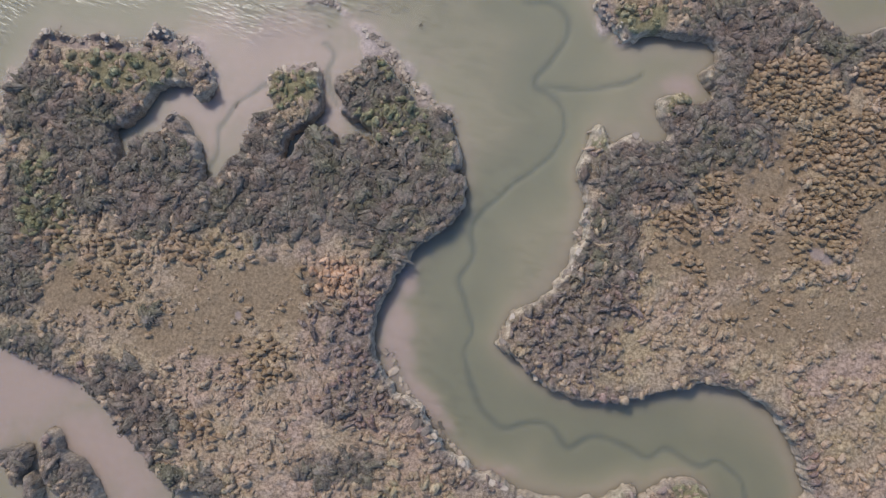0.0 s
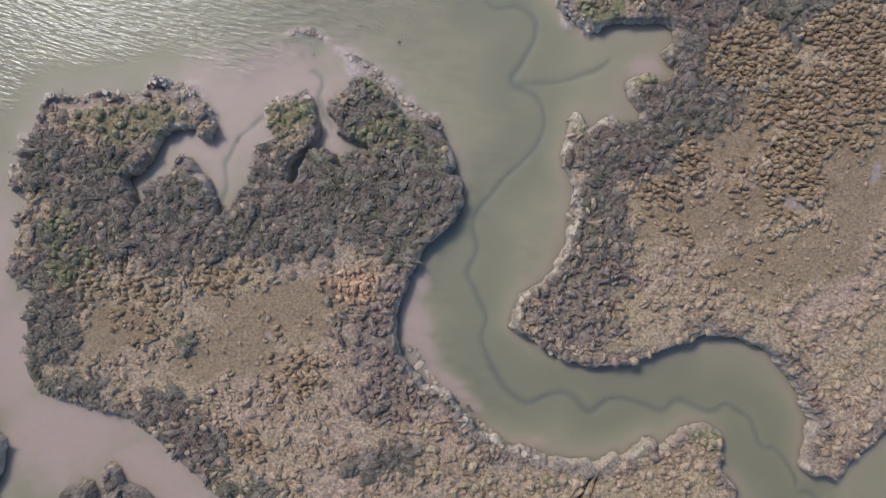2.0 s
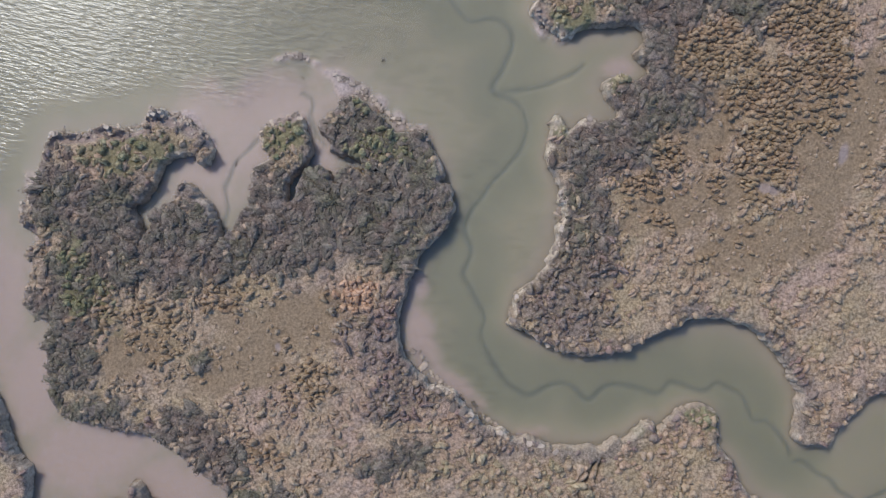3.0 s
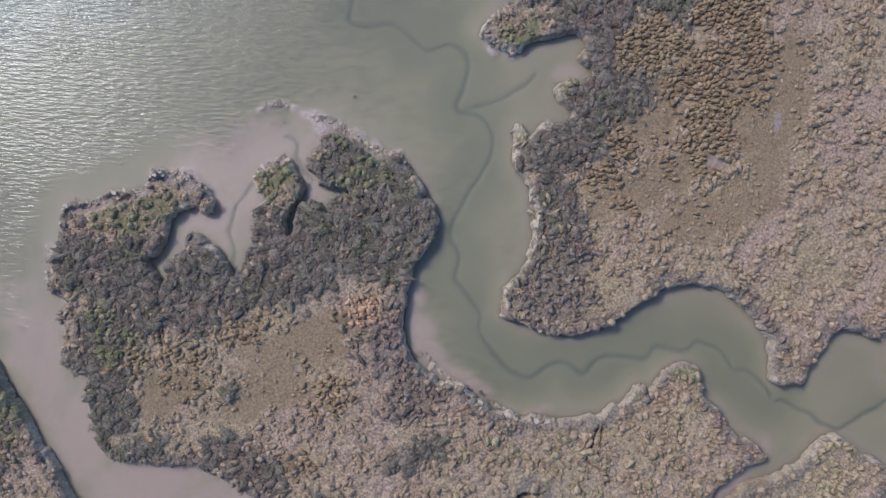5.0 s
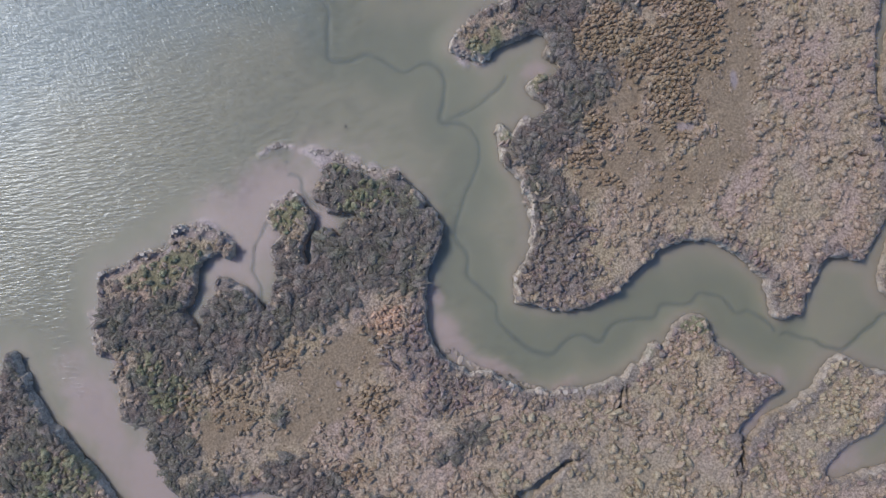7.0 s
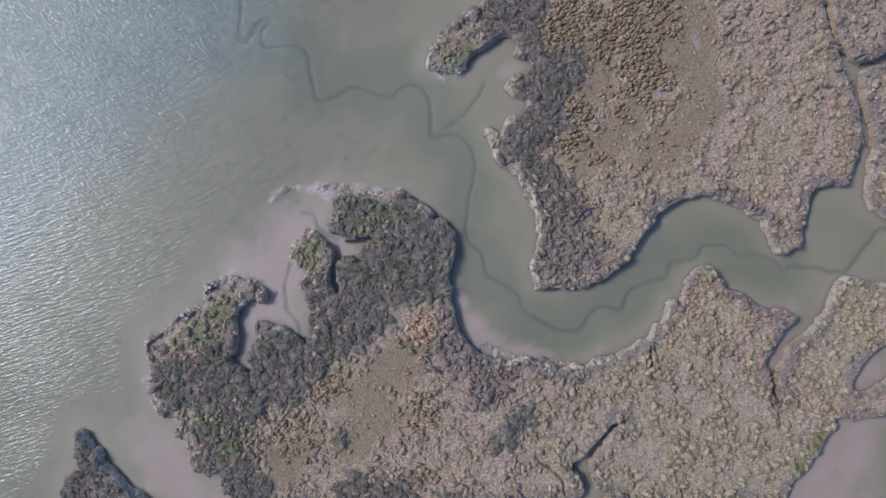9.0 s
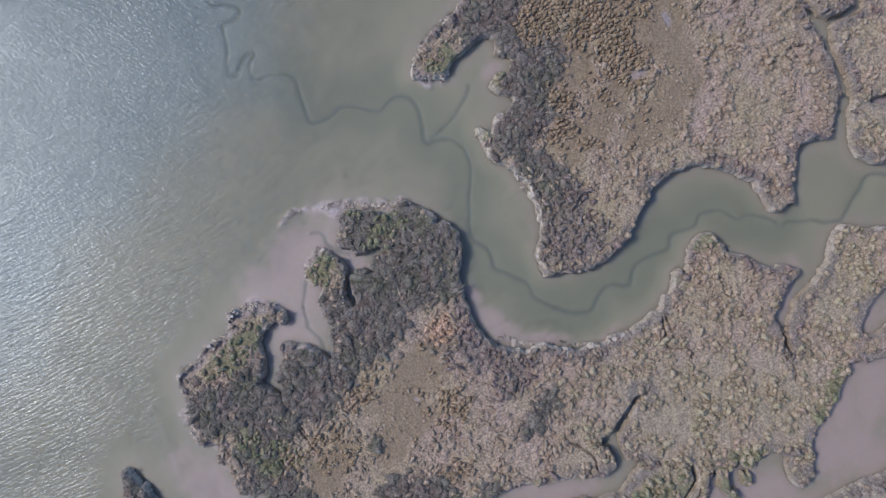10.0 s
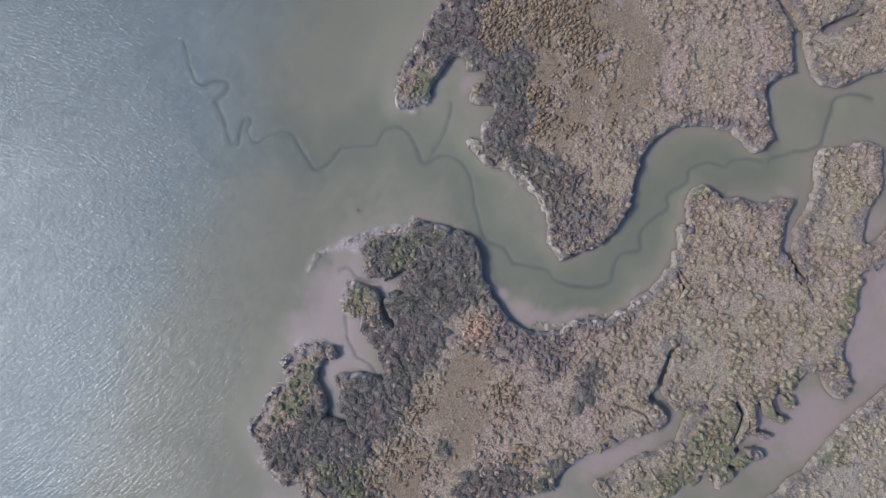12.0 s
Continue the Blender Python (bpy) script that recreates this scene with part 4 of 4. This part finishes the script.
def meander(points, sway, seed):
    """A runnel through a coarse plan, with small sideways wanderings."""
    p = rounded(points, False)
    step = np.concatenate([[0], np.cumsum(np.hypot(*np.diff(p, axis=0).T))])
    s = np.arange(0, step[-1], 0.25)
    q = np.stack([np.interp(s, step, p[:, 0]), np.interp(s, step, p[:, 1])], 1)
    return q + sway * np.stack([value_noise(q[:, 0], q[:, 1], 0.9, seed), value_noise(q[:, 0], q[:, 1], 0.9, seed + 1)], 1)


runnels = [meander(THALWEG, 0.1, 71), meander(THALWEG_NE, 0.2, 73)]
rills = [meander(r, 0.12, 75) for r in (RILL_BAY, RILL_COVE, RILL_INLET)]
run_far = at_coarse(distance_to([(runnels[0], False)], 9.0, DX, DY), PX, PY)
run_far = np.minimum(run_far, 3.0 + at_coarse(distance_to([(runnels[1], False)], 9.0, DX, DY), PX, PY))
CMX, CMY = np.meshgrid(CX, CY)
wander = 0.10 * value_noise(CMX, CMY, 1.1, 41)
width = 0.17 + 0.05 * value_noise(CMX, CMY, 0.3, 44)
run = 1 - smooth(0.02, 1.0, distance_to([(r, False) for r in runnels], 2.0, CX, CY) / width * 0.6 + wander)
rill = 1 - smooth(0.02, 0.26, distance_to([(r, False) for r in rills], 2.0, CX, CY) + wander * 0.5)
k, west = len(FAR) + 2, len(FAR) + len(np.arange(-62.0, -46.5, 0.8))
RUN, RILL = np.zeros(PX.shape), np.zeros(PX.shape)
RUN[k:k + len(CY), west:west + len(CX)], RILL[k:k + len(CY), west:west + len(CX)] = run, rill
RUN = np.maximum(RUN, 0.8 * RILL)
shallow = zone(SHALLOW, PX, PY, 0.75)
ledge = zone(LEDGE, PX, PY)
bulge = 0.9 * value_noise(PX, PY, 0.18, 42) + 0.4 * value_noise(PX, PY, 0.5, 45)
deep = np.maximum(0.42 * smooth(1.0, 4.5, shore_far + bulge), 0.95 * (1 - smooth(1.0, 4.8, run_far + bulge)), 0.85 * smooth(4.5, 10.0, shore_far + 2 * bulge))
deep = deep * smooth(-0.4, 1.7, shore_far + 0.25 * bulge) * (1 - 0.9 * shallow)
bed_z = WATER - 0.05 - 0.28 * deep - 0.10 * RUN + 0.012 * value_noise(PX, PY, 1.2, 43)
bed_z = bed_z * (1 - ledge) + ledge * (WATER + 0.09 + 0.05 * value_noise(PX, PY, 2.6, 46))
ny, nx = PX.shape
idx = np.arange(ny * nx).reshape(ny, nx)
bed_faces = np.stack([idx[:-1, :-1].ravel(), idx[:-1, 1:].ravel(), idx[1:, 1:].ravel(), idx[1:, :-1].ravel()], 1)
ground = mesh_object("ground", np.stack([PX.ravel(), PY.ravel(), bed_z.ravel()], 1), bed_faces, bed_mat, True)
add_attr(ground, "deep", deep.ravel())
add_attr(ground, "runnel", RUN.ravel())
add_attr(ground, "ledge", 0.9 * ledge.ravel())
add_attr(ground, "pink", np.maximum(shallow, 0.35 * (1 - smooth(0.3, 1.7, shore_far + 0.25 * bulge))).ravel())
add_attr(ground, "rippled", zone([(-3.6, -4.0, 1.6, 5.0, 10), (-1.5, -9.5, 2.2, 2.2, 0), (1.0, 5.0, 2.0, 5.0, -20), (3.5, 0.0, 1.5, 3.0, -20), (-1.5, 12.0, 4.0, 3.0, -40)], PX, PY, 0.6).ravel())
add_attr(ground, "sea", smooth(8.0, 20.0, shore_far + 2 * bulge).ravel())
tagged(ground, "soft pinkish-brown estuary mud bed with winding dark runnels", "mud flat", kind="structure")

# ---- water sheet ----
WX = np.concatenate([-np.array(FAR[::-1]), np.arange(-62.0, 62.1, 1.0), FAR])
WY = np.concatenate([-np.array(FAR[::-1]), np.arange(-62.0, 76.1, 1.0), FAR])
QX, QY = np.meshgrid(WX, WY)
ny, nx = QX.shape
idx = np.arange(ny * nx).reshape(ny, nx)
water_faces = np.stack([idx[:-1, :-1].ravel(), idx[:-1, 1:].ravel(), idx[1:, 1:].ravel(), idx[1:, :-1].ravel()], 1)
water = mesh_object("water", np.stack([QX.ravel(), QY.ravel(), 0 * QX.ravel() + WATER], 1), water_faces, water_mat, True)
openness = smooth(-7.0, 15.0, QY - 10.5 - 0.6 * QX + 2 * value_noise(QX, QY, 0.12, 51))
offshore = smooth(0.8, 4.5, at_coarse(SHORE_FAR, QX, QY))
add_attr(water, "open", 0.04 + 0.96 * (openness * (0.25 + 0.75 * offshore)).ravel())
windward = zone([(-30.0, 14.0, 15.0, 11.0, 20), (-14.0, 16.0, 12.0, 6.0, 0)], QX, QY, 0.5)
add_attr(water, "swell", (np.maximum(openness, windward) * smooth(0.8, 3.2, at_coarse(SHORE_FAR, QX, QY))).ravel())
add_attr(water, "far", smooth(14.0, 30.0, QY + 0.25 * QX + 2 * value_noise(QX, QY, 0.1, 52)).ravel())
tagged(water, "shallow murky green-brown tidal water with wind ripples", "water", kind="structure")


# ---- marsh plants ----
def clump_template(seed, seg, rings, blades, lump, spiky):
    """One low clump of radius 1 and height 1: a lumpy mound with sprigs standing out of it."""
    rng = np.random.RandomState(seed)
    verts, faces = [], []
    phase = rng.uniform(0, 6.28, 4)
    for r in range(rings):
        f = r / rings
        for s in range(seg):
            a = 2 * math.pi * (s + 0.5 * (r % 2)) / seg
            out = math.cos(f * 1.45) * (1 + lump * (0.5 * math.sin(2 * a + phase[0]) + 0.4 * math.sin(3 * a + phase[1]))) * rng.uniform(0.72, 1.28)
            h = math.sin(f * 1.5) * rng.uniform(0.72, 1.25) - (0.25 if r == 0 else 0)
            verts.append((out * math.cos(a), out * math.sin(a), h))
    verts.append((rng.uniform(-0.1, 0.1), rng.uniform(-0.1, 0.1), 1.0))
    for r in range(rings - 1):
        for s in range(seg):
            a, b = r * seg + s, r * seg + (s + 1) % seg
            c, d = a + seg, b + seg
            if r % 2:
                faces += [(a, b, d), (a, d, c)]
            else:
                faces += [(a, b, c), (b, d, c)]
    for s in range(seg):
        faces.append(((rings - 1) * seg + s, (rings - 1) * seg + (s + 1) % seg, rings * seg))
    for _ in range(blades):
        a, f = rng.uniform(0, 6.28), math.sqrt(rng.uniform(0, 1))
        base = np.array([0.85 * f * math.cos(a), 0.85 * f * math.sin(a), 0.85 * math.cos(f * 1.3)])
        lean = np.array([math.cos(a) * f, math.sin(a) * f, 0.9]) + rng.uniform(-0.4, 0.4, 3)
        side = np.array([-math.sin(a), math.cos(a), rng.uniform(-0.4, 0.4)]) * rng.uniform(0.06, 0.13)
        n = len(verts)
        verts += [tuple(base - side), tuple(base + side), tuple(base + lean * spiky * rng.uniform(0.6, 1.3))]
        faces.append((n, n + 1, n + 2))
    return np.array(verts), np.array(faces), len(faces) - blades


def scatter(name, templates, places, material, label):
    """Joins many clumps, places of (x, y, z, radius, height, turn, stretch), into one mesh."""
    rng = np.random.RandomState(len(places))
    all_v, all_f, count = [], [], 0
    pick = rng.randint(0, len(templates), len(places))
    for k, (tv, tf, _) in enumerate(templates):
        p = places[pick == k]
        if not len(p):
            continue
        c, s = np.cos(p[:, 5])[:, None], np.sin(p[:, 5])[:, None]
        x, y = tv[None, :, 0] * p[:, 3:4] * p[:, 6:7], tv[None, :, 1] * p[:, 3:4] / p[:, 6:7]
        v = np.stack([x * c - y * s + p[:, 0:1], x * s + y * c + p[:, 1:2], tv[None, :, 2] * p[:, 4:5] + p[:, 2:3]], -1)
        all_v.append(v.reshape(-1, 3))
        all_f.append((tf[None] + (np.arange(len(p)) * len(tv))[:, None, None] + count).reshape(-1, 3))
        count += v.shape[0] * v.shape[1]
    ob = mesh_object(name, np.concatenate(all_v), np.concatenate(all_f), material, True)
    return tagged(ob, label, "marsh plants", kind="stuff")


def leafy_template(seed, leaves, low=0.8):
    """One loose twiggy bush of radius 1 and height 1: a low mound hidden under many small leaf sprays."""
    tv, tf, split = clump_template(seed, 6, 2, 0, 0.45, 0.5)
    tv[:, 2] *= low
    rng = np.random.RandomState(seed + 50)
    verts, faces = [tuple(v) for v in tv], [tuple(f) for f in tf]
    spread = rng.uniform(0.85, 1.45, 8)
    for _ in range(leaves):
        a, f = rng.uniform(0, 6.28), math.sqrt(rng.uniform(0, 1)) * 1.05
        f *= spread[int(a / 6.2832 * 8) % 8]
        spot = np.array([f * math.cos(a), f * math.sin(a), 0.75 * math.sqrt(max(0.12, 1.15 - f * f)) * rng.uniform(0.75, 1.3)])
        out = np.array([f * math.cos(a), f * math.sin(a), 0.9]) + rng.normal(size=3) * 0.3
        u = np.cross(out, rng.normal(size=3))
        u /= np.linalg.norm(u)
        w = np.cross(out, u)
        w /= np.linalg.norm(w)
        s = rng.uniform(0.2, 0.42)
        n = len(verts)
        verts += [tuple(spot - u * s - w * s * 0.35), tuple(spot - u * s * 0.6 + w * s * 0.45), tuple(spot + u * s)]
        faces.append((n, n + 1, n + 2))
    return np.array(verts), np.array(faces), split


SHRUBS = [leafy_template(100 + i, 36) for i in range(8)]
TUSSOCKS = [clump_template(200 + i, 7, 3, 16, 0.35, 0.5) for i in range(8)]
STRAW = [leafy_template(250 + i, 26, 0.68) for i in range(8)]
PAD = 0.27
px, py = np.meshgrid(np.arange(-46, 43, PAD), np.arange(-46, 18, PAD))
rng = np.random.RandomState(7)
px, py = px.ravel() + rng.uniform(-0.16, 0.16, px.size), py.ravel() + rng.uniform(-0.16, 0.16, py.size)
ps = at_grid(ALL_SHORE, px, py)
ok = (ps > 0.0) & (at_grid(CRACK, px, py) < 0.25) & (at_grid(np.maximum(F_PAN, F_LEDGE), px, py) < 0.4) & (at_grid(F_CLIFF, px, py) < 0.65)
px, py, ps = px[ok], py[ok], ps[ok]
pz = at_grid(HEIGHT, px, py)
w_scrub, w_bare, w_green, w_purple = (at_grid(f, px, py) for f in (F_SCRUB, F_BARE, F_GREEN, F_PURPLE))
w_purple = np.maximum(w_purple, 0.55 * at_grid(BANKSIDE, px, py))
w_orange = np.maximum(zone(ORANGE, px, py, 0.2), 0.36 * zone(OCHRE, px, py))
w_orange = w_orange * (1 - 0.6 * w_bare) + 0.07 * w_bare * smooth(-0.2, 0.5, value_noise(px, py, 0.6, 64))
w_red = zone(RED, px, py)
dice, size = rng.uniform(0, 1, len(px)), rng.uniform(0, 1, len(px))
turn, wide = rng.uniform(0, 6.28, len(px)), rng.uniform(0.8, 1.35, len(px))
kind = np.full(len(px), 1)
kind[dice < 0.85 * at_grid(F_OLIVE, px, py)] = 6
kind[dice < at_grid(F_REED, px, py)] = 7
kind[dice < w_purple * 0.7 * (1 - at_grid(F_OLIVE, px, py))] = 5
kind[dice < w_scrub * (0.86 + 0.14 * value_noise(px, py, 0.5, 62))] = 0
kind[dice < w_green * 0.38] = 4
kind[dice < w_orange] = 2
kind[dice < w_red] = 3
patchy = 0.5 + 0.5 * value_noise(px, py, 0.45, 61)
thin = np.select([kind == 0, kind == 2, kind == 3, kind == 4, kind == 5], [0.85, 0.95, 0.9, 0.7, 0.6], np.clip(0.3 + 0.55 * (value_noise(px, py, 1.1, 63) + 0.6 * patchy - 0.3), 0.04, 0.95) * (1 - 0.66 * w_bare))
keep = rng.uniform(0, 1, len(px)) < thin
radius = np.select([kind == 0, kind == 2, kind == 3, kind == 4, kind == 5], [0.14 + 0.22 * size ** 2 + 0.16 * size ** 9, 0.14 + 0.12 * size, 0.14 + 0.12 * size, 0.14 + 0.2 * size ** 1.5, 0.13 + 0.22 * size ** 1.8], 0.09 + 0.2 * size ** 2.2) * np.where((w_bare > 0.5) & (kind == 1), 0.7, 1)
far_side = smooth(12.0, 20.0, px) * (1 - w_bare) + smooth(-9.0, -16.0, py)
radius = radius * np.select([kind == 1, kind == 6], [1.0 + 0.2 * np.clip(far_side, 0, 1), 1.35], 1)
height = radius * np.select([kind == 0, (kind == 1) | (kind > 5)], [0.68, 1.45], 1.55) * rng.uniform(0.7, 1.25, len(px))
keep &= ps > np.where((kind == 0) | (kind == 4), 0.8, 0.6) * radius + 0.04 * at_grid(F_RIM, px, py)
turn, wide = np.where(kind == 2, -0.9 + 0.22 * turn, turn), np.where(kind == 2, 0.8 + 0.4 * wide, wide)
wide = np.where(kind == 2, wide, wide ** np.where((kind == 0) | (kind == 5), 1.8, 1.25))
PLACES = np.stack([px, py, pz, radius, height, turn, wide], 1)


def shared_meshes(name, templates, material):
    """The mound and the sprigs of each template as two meshes that many plants share."""
    made = []
    for tv, tf, split in templates:
        pair = []
        for part_name, f in ((name, tf[:split]), ("foliage", tf[split:])):
            me = bpy.data.meshes.new(part_name)
            used, g = np.unique(f, return_inverse=True)
            me.from_pydata([tuple(v) for v in tv[used]], [], [tuple(int(q) for q in t) for t in g.reshape(-1, 3)])
            me.materials.append(material)
            pair.append(me)
        made.append(pair)
    return made


def single_plants(name, meshes, places, label_of, category, group):
    """Plants that stand on their own: a mound with its foliage as a part."""
    rng = np.random.RandomState(len(places) + 3)
    for x, y, z, r, h, turn, wide in places:
        mound, sprigs = meshes[rng.randint(len(meshes))]
        ob = new(name)
        ob.matrix_world = Matrix.Translation((x, y, z)) @ Matrix.Rotation(turn, 4, "Z") @ Matrix.Diagonal((r * wide, r / wide, h, 1))
        new("mound", mound).parent = ob
        new("foliage", sprigs).parent = ob
        tagged(ob, label_of(r), category, group)


def stretch_of(k, x0, x1, y0, y1, least, count):
    """The indices of up to count plants of a kind inside a stretch of the plan."""
    hit = np.nonzero((kind == k) & keep & (px > x0) & (px < x1) & (py > y0) & (py < y1) & (radius > least))[0]
    return hit[:: max(1, len(hit) // count)][:count]


alone = np.zeros(len(px), bool)
for k, name, templates, mat_args, box, label_of, group in (
    (0, "saltbush", SHRUBS, SCRUB_COLS, (-10.5, -0.5, 1.0, 12.0, 0.2), lambda r: ("large" if r > 0.28 else "small") + " rounded grey-brown saltmarsh bush on the bank", "saltbushes on the headland"),
    (2, "ochre_tussock", TUSSOCKS, ORANGE_COLS, (11.5, 26.0, 0.0, 12.0, 0.15), lambda r: ("broad" if r > 0.19 else "small") + " dry ochre grass tussock on the flat marsh", "ochre tussocks of the bed"),
    (1, "straw_tussock", STRAW, TAN_COLS, (-22.0, -7.0, -12.5, -0.5, 0.12), lambda r: ("broad" if r > 0.2 else "small") + " dry straw-brown grass tussock on bare soil", "straw tussocks on the marsh"),
):
    chosen = stretch_of(k, *box, 290)
    alone[chosen] = True
    single_plants(name, shared_meshes(name, templates, clump_material(name + "_leaf", *mat_args, per_island=False, tint=1.0 if k == 0 else 0.35)), PLACES[chosen], label_of, "shrub" if k == 0 else "grass tussock", group)
for k, name, templates, mat, label in (
    (0, "scrub", SHRUBS, scrub_mat, "dense low grey-green and brown saltmarsh scrub"),
    (1, "straw_tussocks", STRAW, tan_mat, "scattered dry straw-brown grass tussocks on the marsh"),
    (2, "ochre_tussocks", TUSSOCKS, orange_mat, "close-set ochre-brown grass tussocks"),
    (3, "russet_tussocks", TUSSOCKS, red_mat, "small patch of russet-orange tussocks"),
    (4, "samphire", SHRUBS, green_mat, "yellow-green succulent marsh plants along the edge"),
    (6, "olive_tussocks", STRAW, olive_mat, "yellowish-olive straw tussocks on the low marsh"),
    (7, "pale_reeds", STRAW, reed_mat, "pale straw-coloured reeds along the far bank"),
    (5, "brown_scrub", SHRUBS, purple_mat, "purplish-brown low scrub near the creek"),
):
    chosen = PLACES[(kind == k) & keep & ~alone]
    scatter(name, templates, chosen, mat, label)


# ---- clay blocks broken from the banks ----
def block_mesh(seed):
    rng = np.random.RandomState(seed)
    bm = bmesh.new()
    bmesh.ops.create_cube(bm, size=2.0)
    bmesh.ops.subdivide_edges(bm, edges=bm.edges[:], cuts=1, use_grid_fill=True)
    for v in bm.verts:
        n = v.co.normalized()
        v.co = v.co * 0.6 + n * 0.45 + Vector(rng.uniform(-0.3, 0.3, 3))
    me = bpy.data.meshes.new("clay_block")
    bm.to_mesh(me)
    bm.free()
    me.materials.append(clay_mat)
    return me


BLOCKS = [block_mesh(300 + i) for i in range(8)]
rng = np.random.RandomState(17)
spots = []
for line, every, spread in BLOCK_LINES:
    pts = rounded(line, False)
    seg = np.hypot(*np.diff(pts, axis=0).T)
    total = seg.sum()
    for d in np.arange(0, total, every * 0.5):
        d = min(total - 0.01, max(0, d + rng.uniform(-0.4, 0.4) * every))
        i = int(np.searchsorted(np.cumsum(seg), d))
        f = (d - (np.cumsum(seg)[i] - seg[i])) / seg[i]
        p = pts[i] * (1 - f) + pts[i + 1] * f + rng.uniform(-spread, spread, 2)
        spots.append((p[0], p[1]))
bed_rows, bed_cols = lambda y: int(np.clip(np.searchsorted(BY, y), 0, len(BY) - 1)), lambda x: int(np.clip(np.searchsorted(BX, x), 0, len(BX) - 1))
SIZES = 0.035 + 0.1 * rng.uniform(0, 1, len(spots)) ** 2.2
spots += [(x, y) for x, y, _ in SLABS + SLABS_NORTH + SLABS_COAST]
SIZES = np.concatenate([SIZES, [r for _, _, r in SLABS + SLABS_NORTH + SLABS_COAST]])
rubble_v, rubble_f = [], []
least = sorted(SIZES)[-290]
for (x, y), r in zip(spots, SIZES):
    under = max(bed_z[bed_rows(y), bed_cols(x)], float(at_grid(HEIGHT, np.array(x), np.array(y))) if float(at_grid(ALL_SHORE, np.array(x), np.array(y))) > -0.25 else -9)
    flat = rng.uniform(0.35, 0.7)
    block = BLOCKS[rng.randint(len(BLOCKS))]
    place = Matrix.Translation((x, y, under + r * flat * 0.55)) @ Matrix.Rotation(rng.uniform(0, 6.28), 4, "Z") @ Matrix.Diagonal((r * rng.uniform(0.9, 1.9), r, r * flat, 1))
    if r < least:
        rubble_f += [[len(rubble_v) + q for q in f.vertices] for f in block.polygons]
        rubble_v += [tuple(place @ v.co) for v in block.vertices]
        continue
    ob = new("clay_block", block)
    ob.matrix_world = place
    tagged(ob, ("large" if r > 0.09 else "small") + " pale grey clay block fallen from the marsh bank", "clay block", "clay blocks along the banks")
rubble = mesh_object("clay_rubble", rubble_v, rubble_f, rubble_mat)
tagged(rubble, "fine grey clay rubble strewn along the eroding banks", "rubble", kind="stuff")



# ---- driftwood lying on the shallow mud ----
def driftwood(x, y, z, length, turn, seed):
    """A crooked tapering stick with two short side twigs."""
    rng = random.Random(seed)
    root = new("driftwood_stick")
    root.matrix_world = Matrix.Translation((x, y, z)) @ Matrix.Rotation(turn, 4, "Z")
    for name, start, way, size, thick in (("branch", (0, 0, 0), 0.0, length, 0.03), ("twig", (0.35 * length, 0, 0.02), 0.9, 0.4 * length, 0.014), ("twig", (0.6 * length, 0, 0.02), -0.8, 0.3 * length, 0.012)):
        bm = bmesh.new()
        rows = []
        for s in range(6):
            f = s / 5
            px_, py_ = start[0] + math.cos(way) * f * size, start[1] + math.sin(way) * f * size + rng.uniform(-0.03, 0.03) * length
            pz_ = start[2] + 0.02 + 0.05 * length * math.sin(f * 2.5) + 0.5 * (name == "twig") * f * size
            r = thick * (1.15 - 0.8 * f)
            rows.append([bm.verts.new((px_ + r * math.sin(a) * -math.sin(way), py_ + r * math.sin(a) * math.cos(way), pz_ + r * math.cos(a))) for a in (0, 1.05, 2.09, 3.14, 4.19, 5.24)])
        for a, b_ in zip(rows, rows[1:]):
            for q in range(6):
                bm.faces.new((a[q], a[(q + 1) % 6], b_[(q + 1) % 6], b_[q]))
        bm.faces.new(rows[0])
        bm.faces.new(rows[-1][::-1])
        me = bpy.data.meshes.new(name)
        bm.to_mesh(me)
        bm.free()
        me.materials.append(wood_mat)
        new(name, me).parent = root
    return tagged(root, "dark crooked driftwood stick stranded on shallow mud", "driftwood", "driftwood on the mud")


wood_mat, wood_nt, wood_b = graph("wet_driftwood")
link(wood_nt, ramp(wood_nt, noise_node(wood_nt, 20.0, 4, 0.7), [(0.35, (0.03, 0.024, 0.02)), (0.65, (0.1, 0.08, 0.065))]), wood_b.inputs["Base Color"])
wood_b.inputs["Roughness"].default_value = 0.7
for i, (x, y, length) in enumerate(STICKS):
    driftwood(x, y, max(WATER - 0.02, bed_z[bed_rows(y), bed_cols(x)]), length, 1.1 + 2.1 * i, 400 + i)
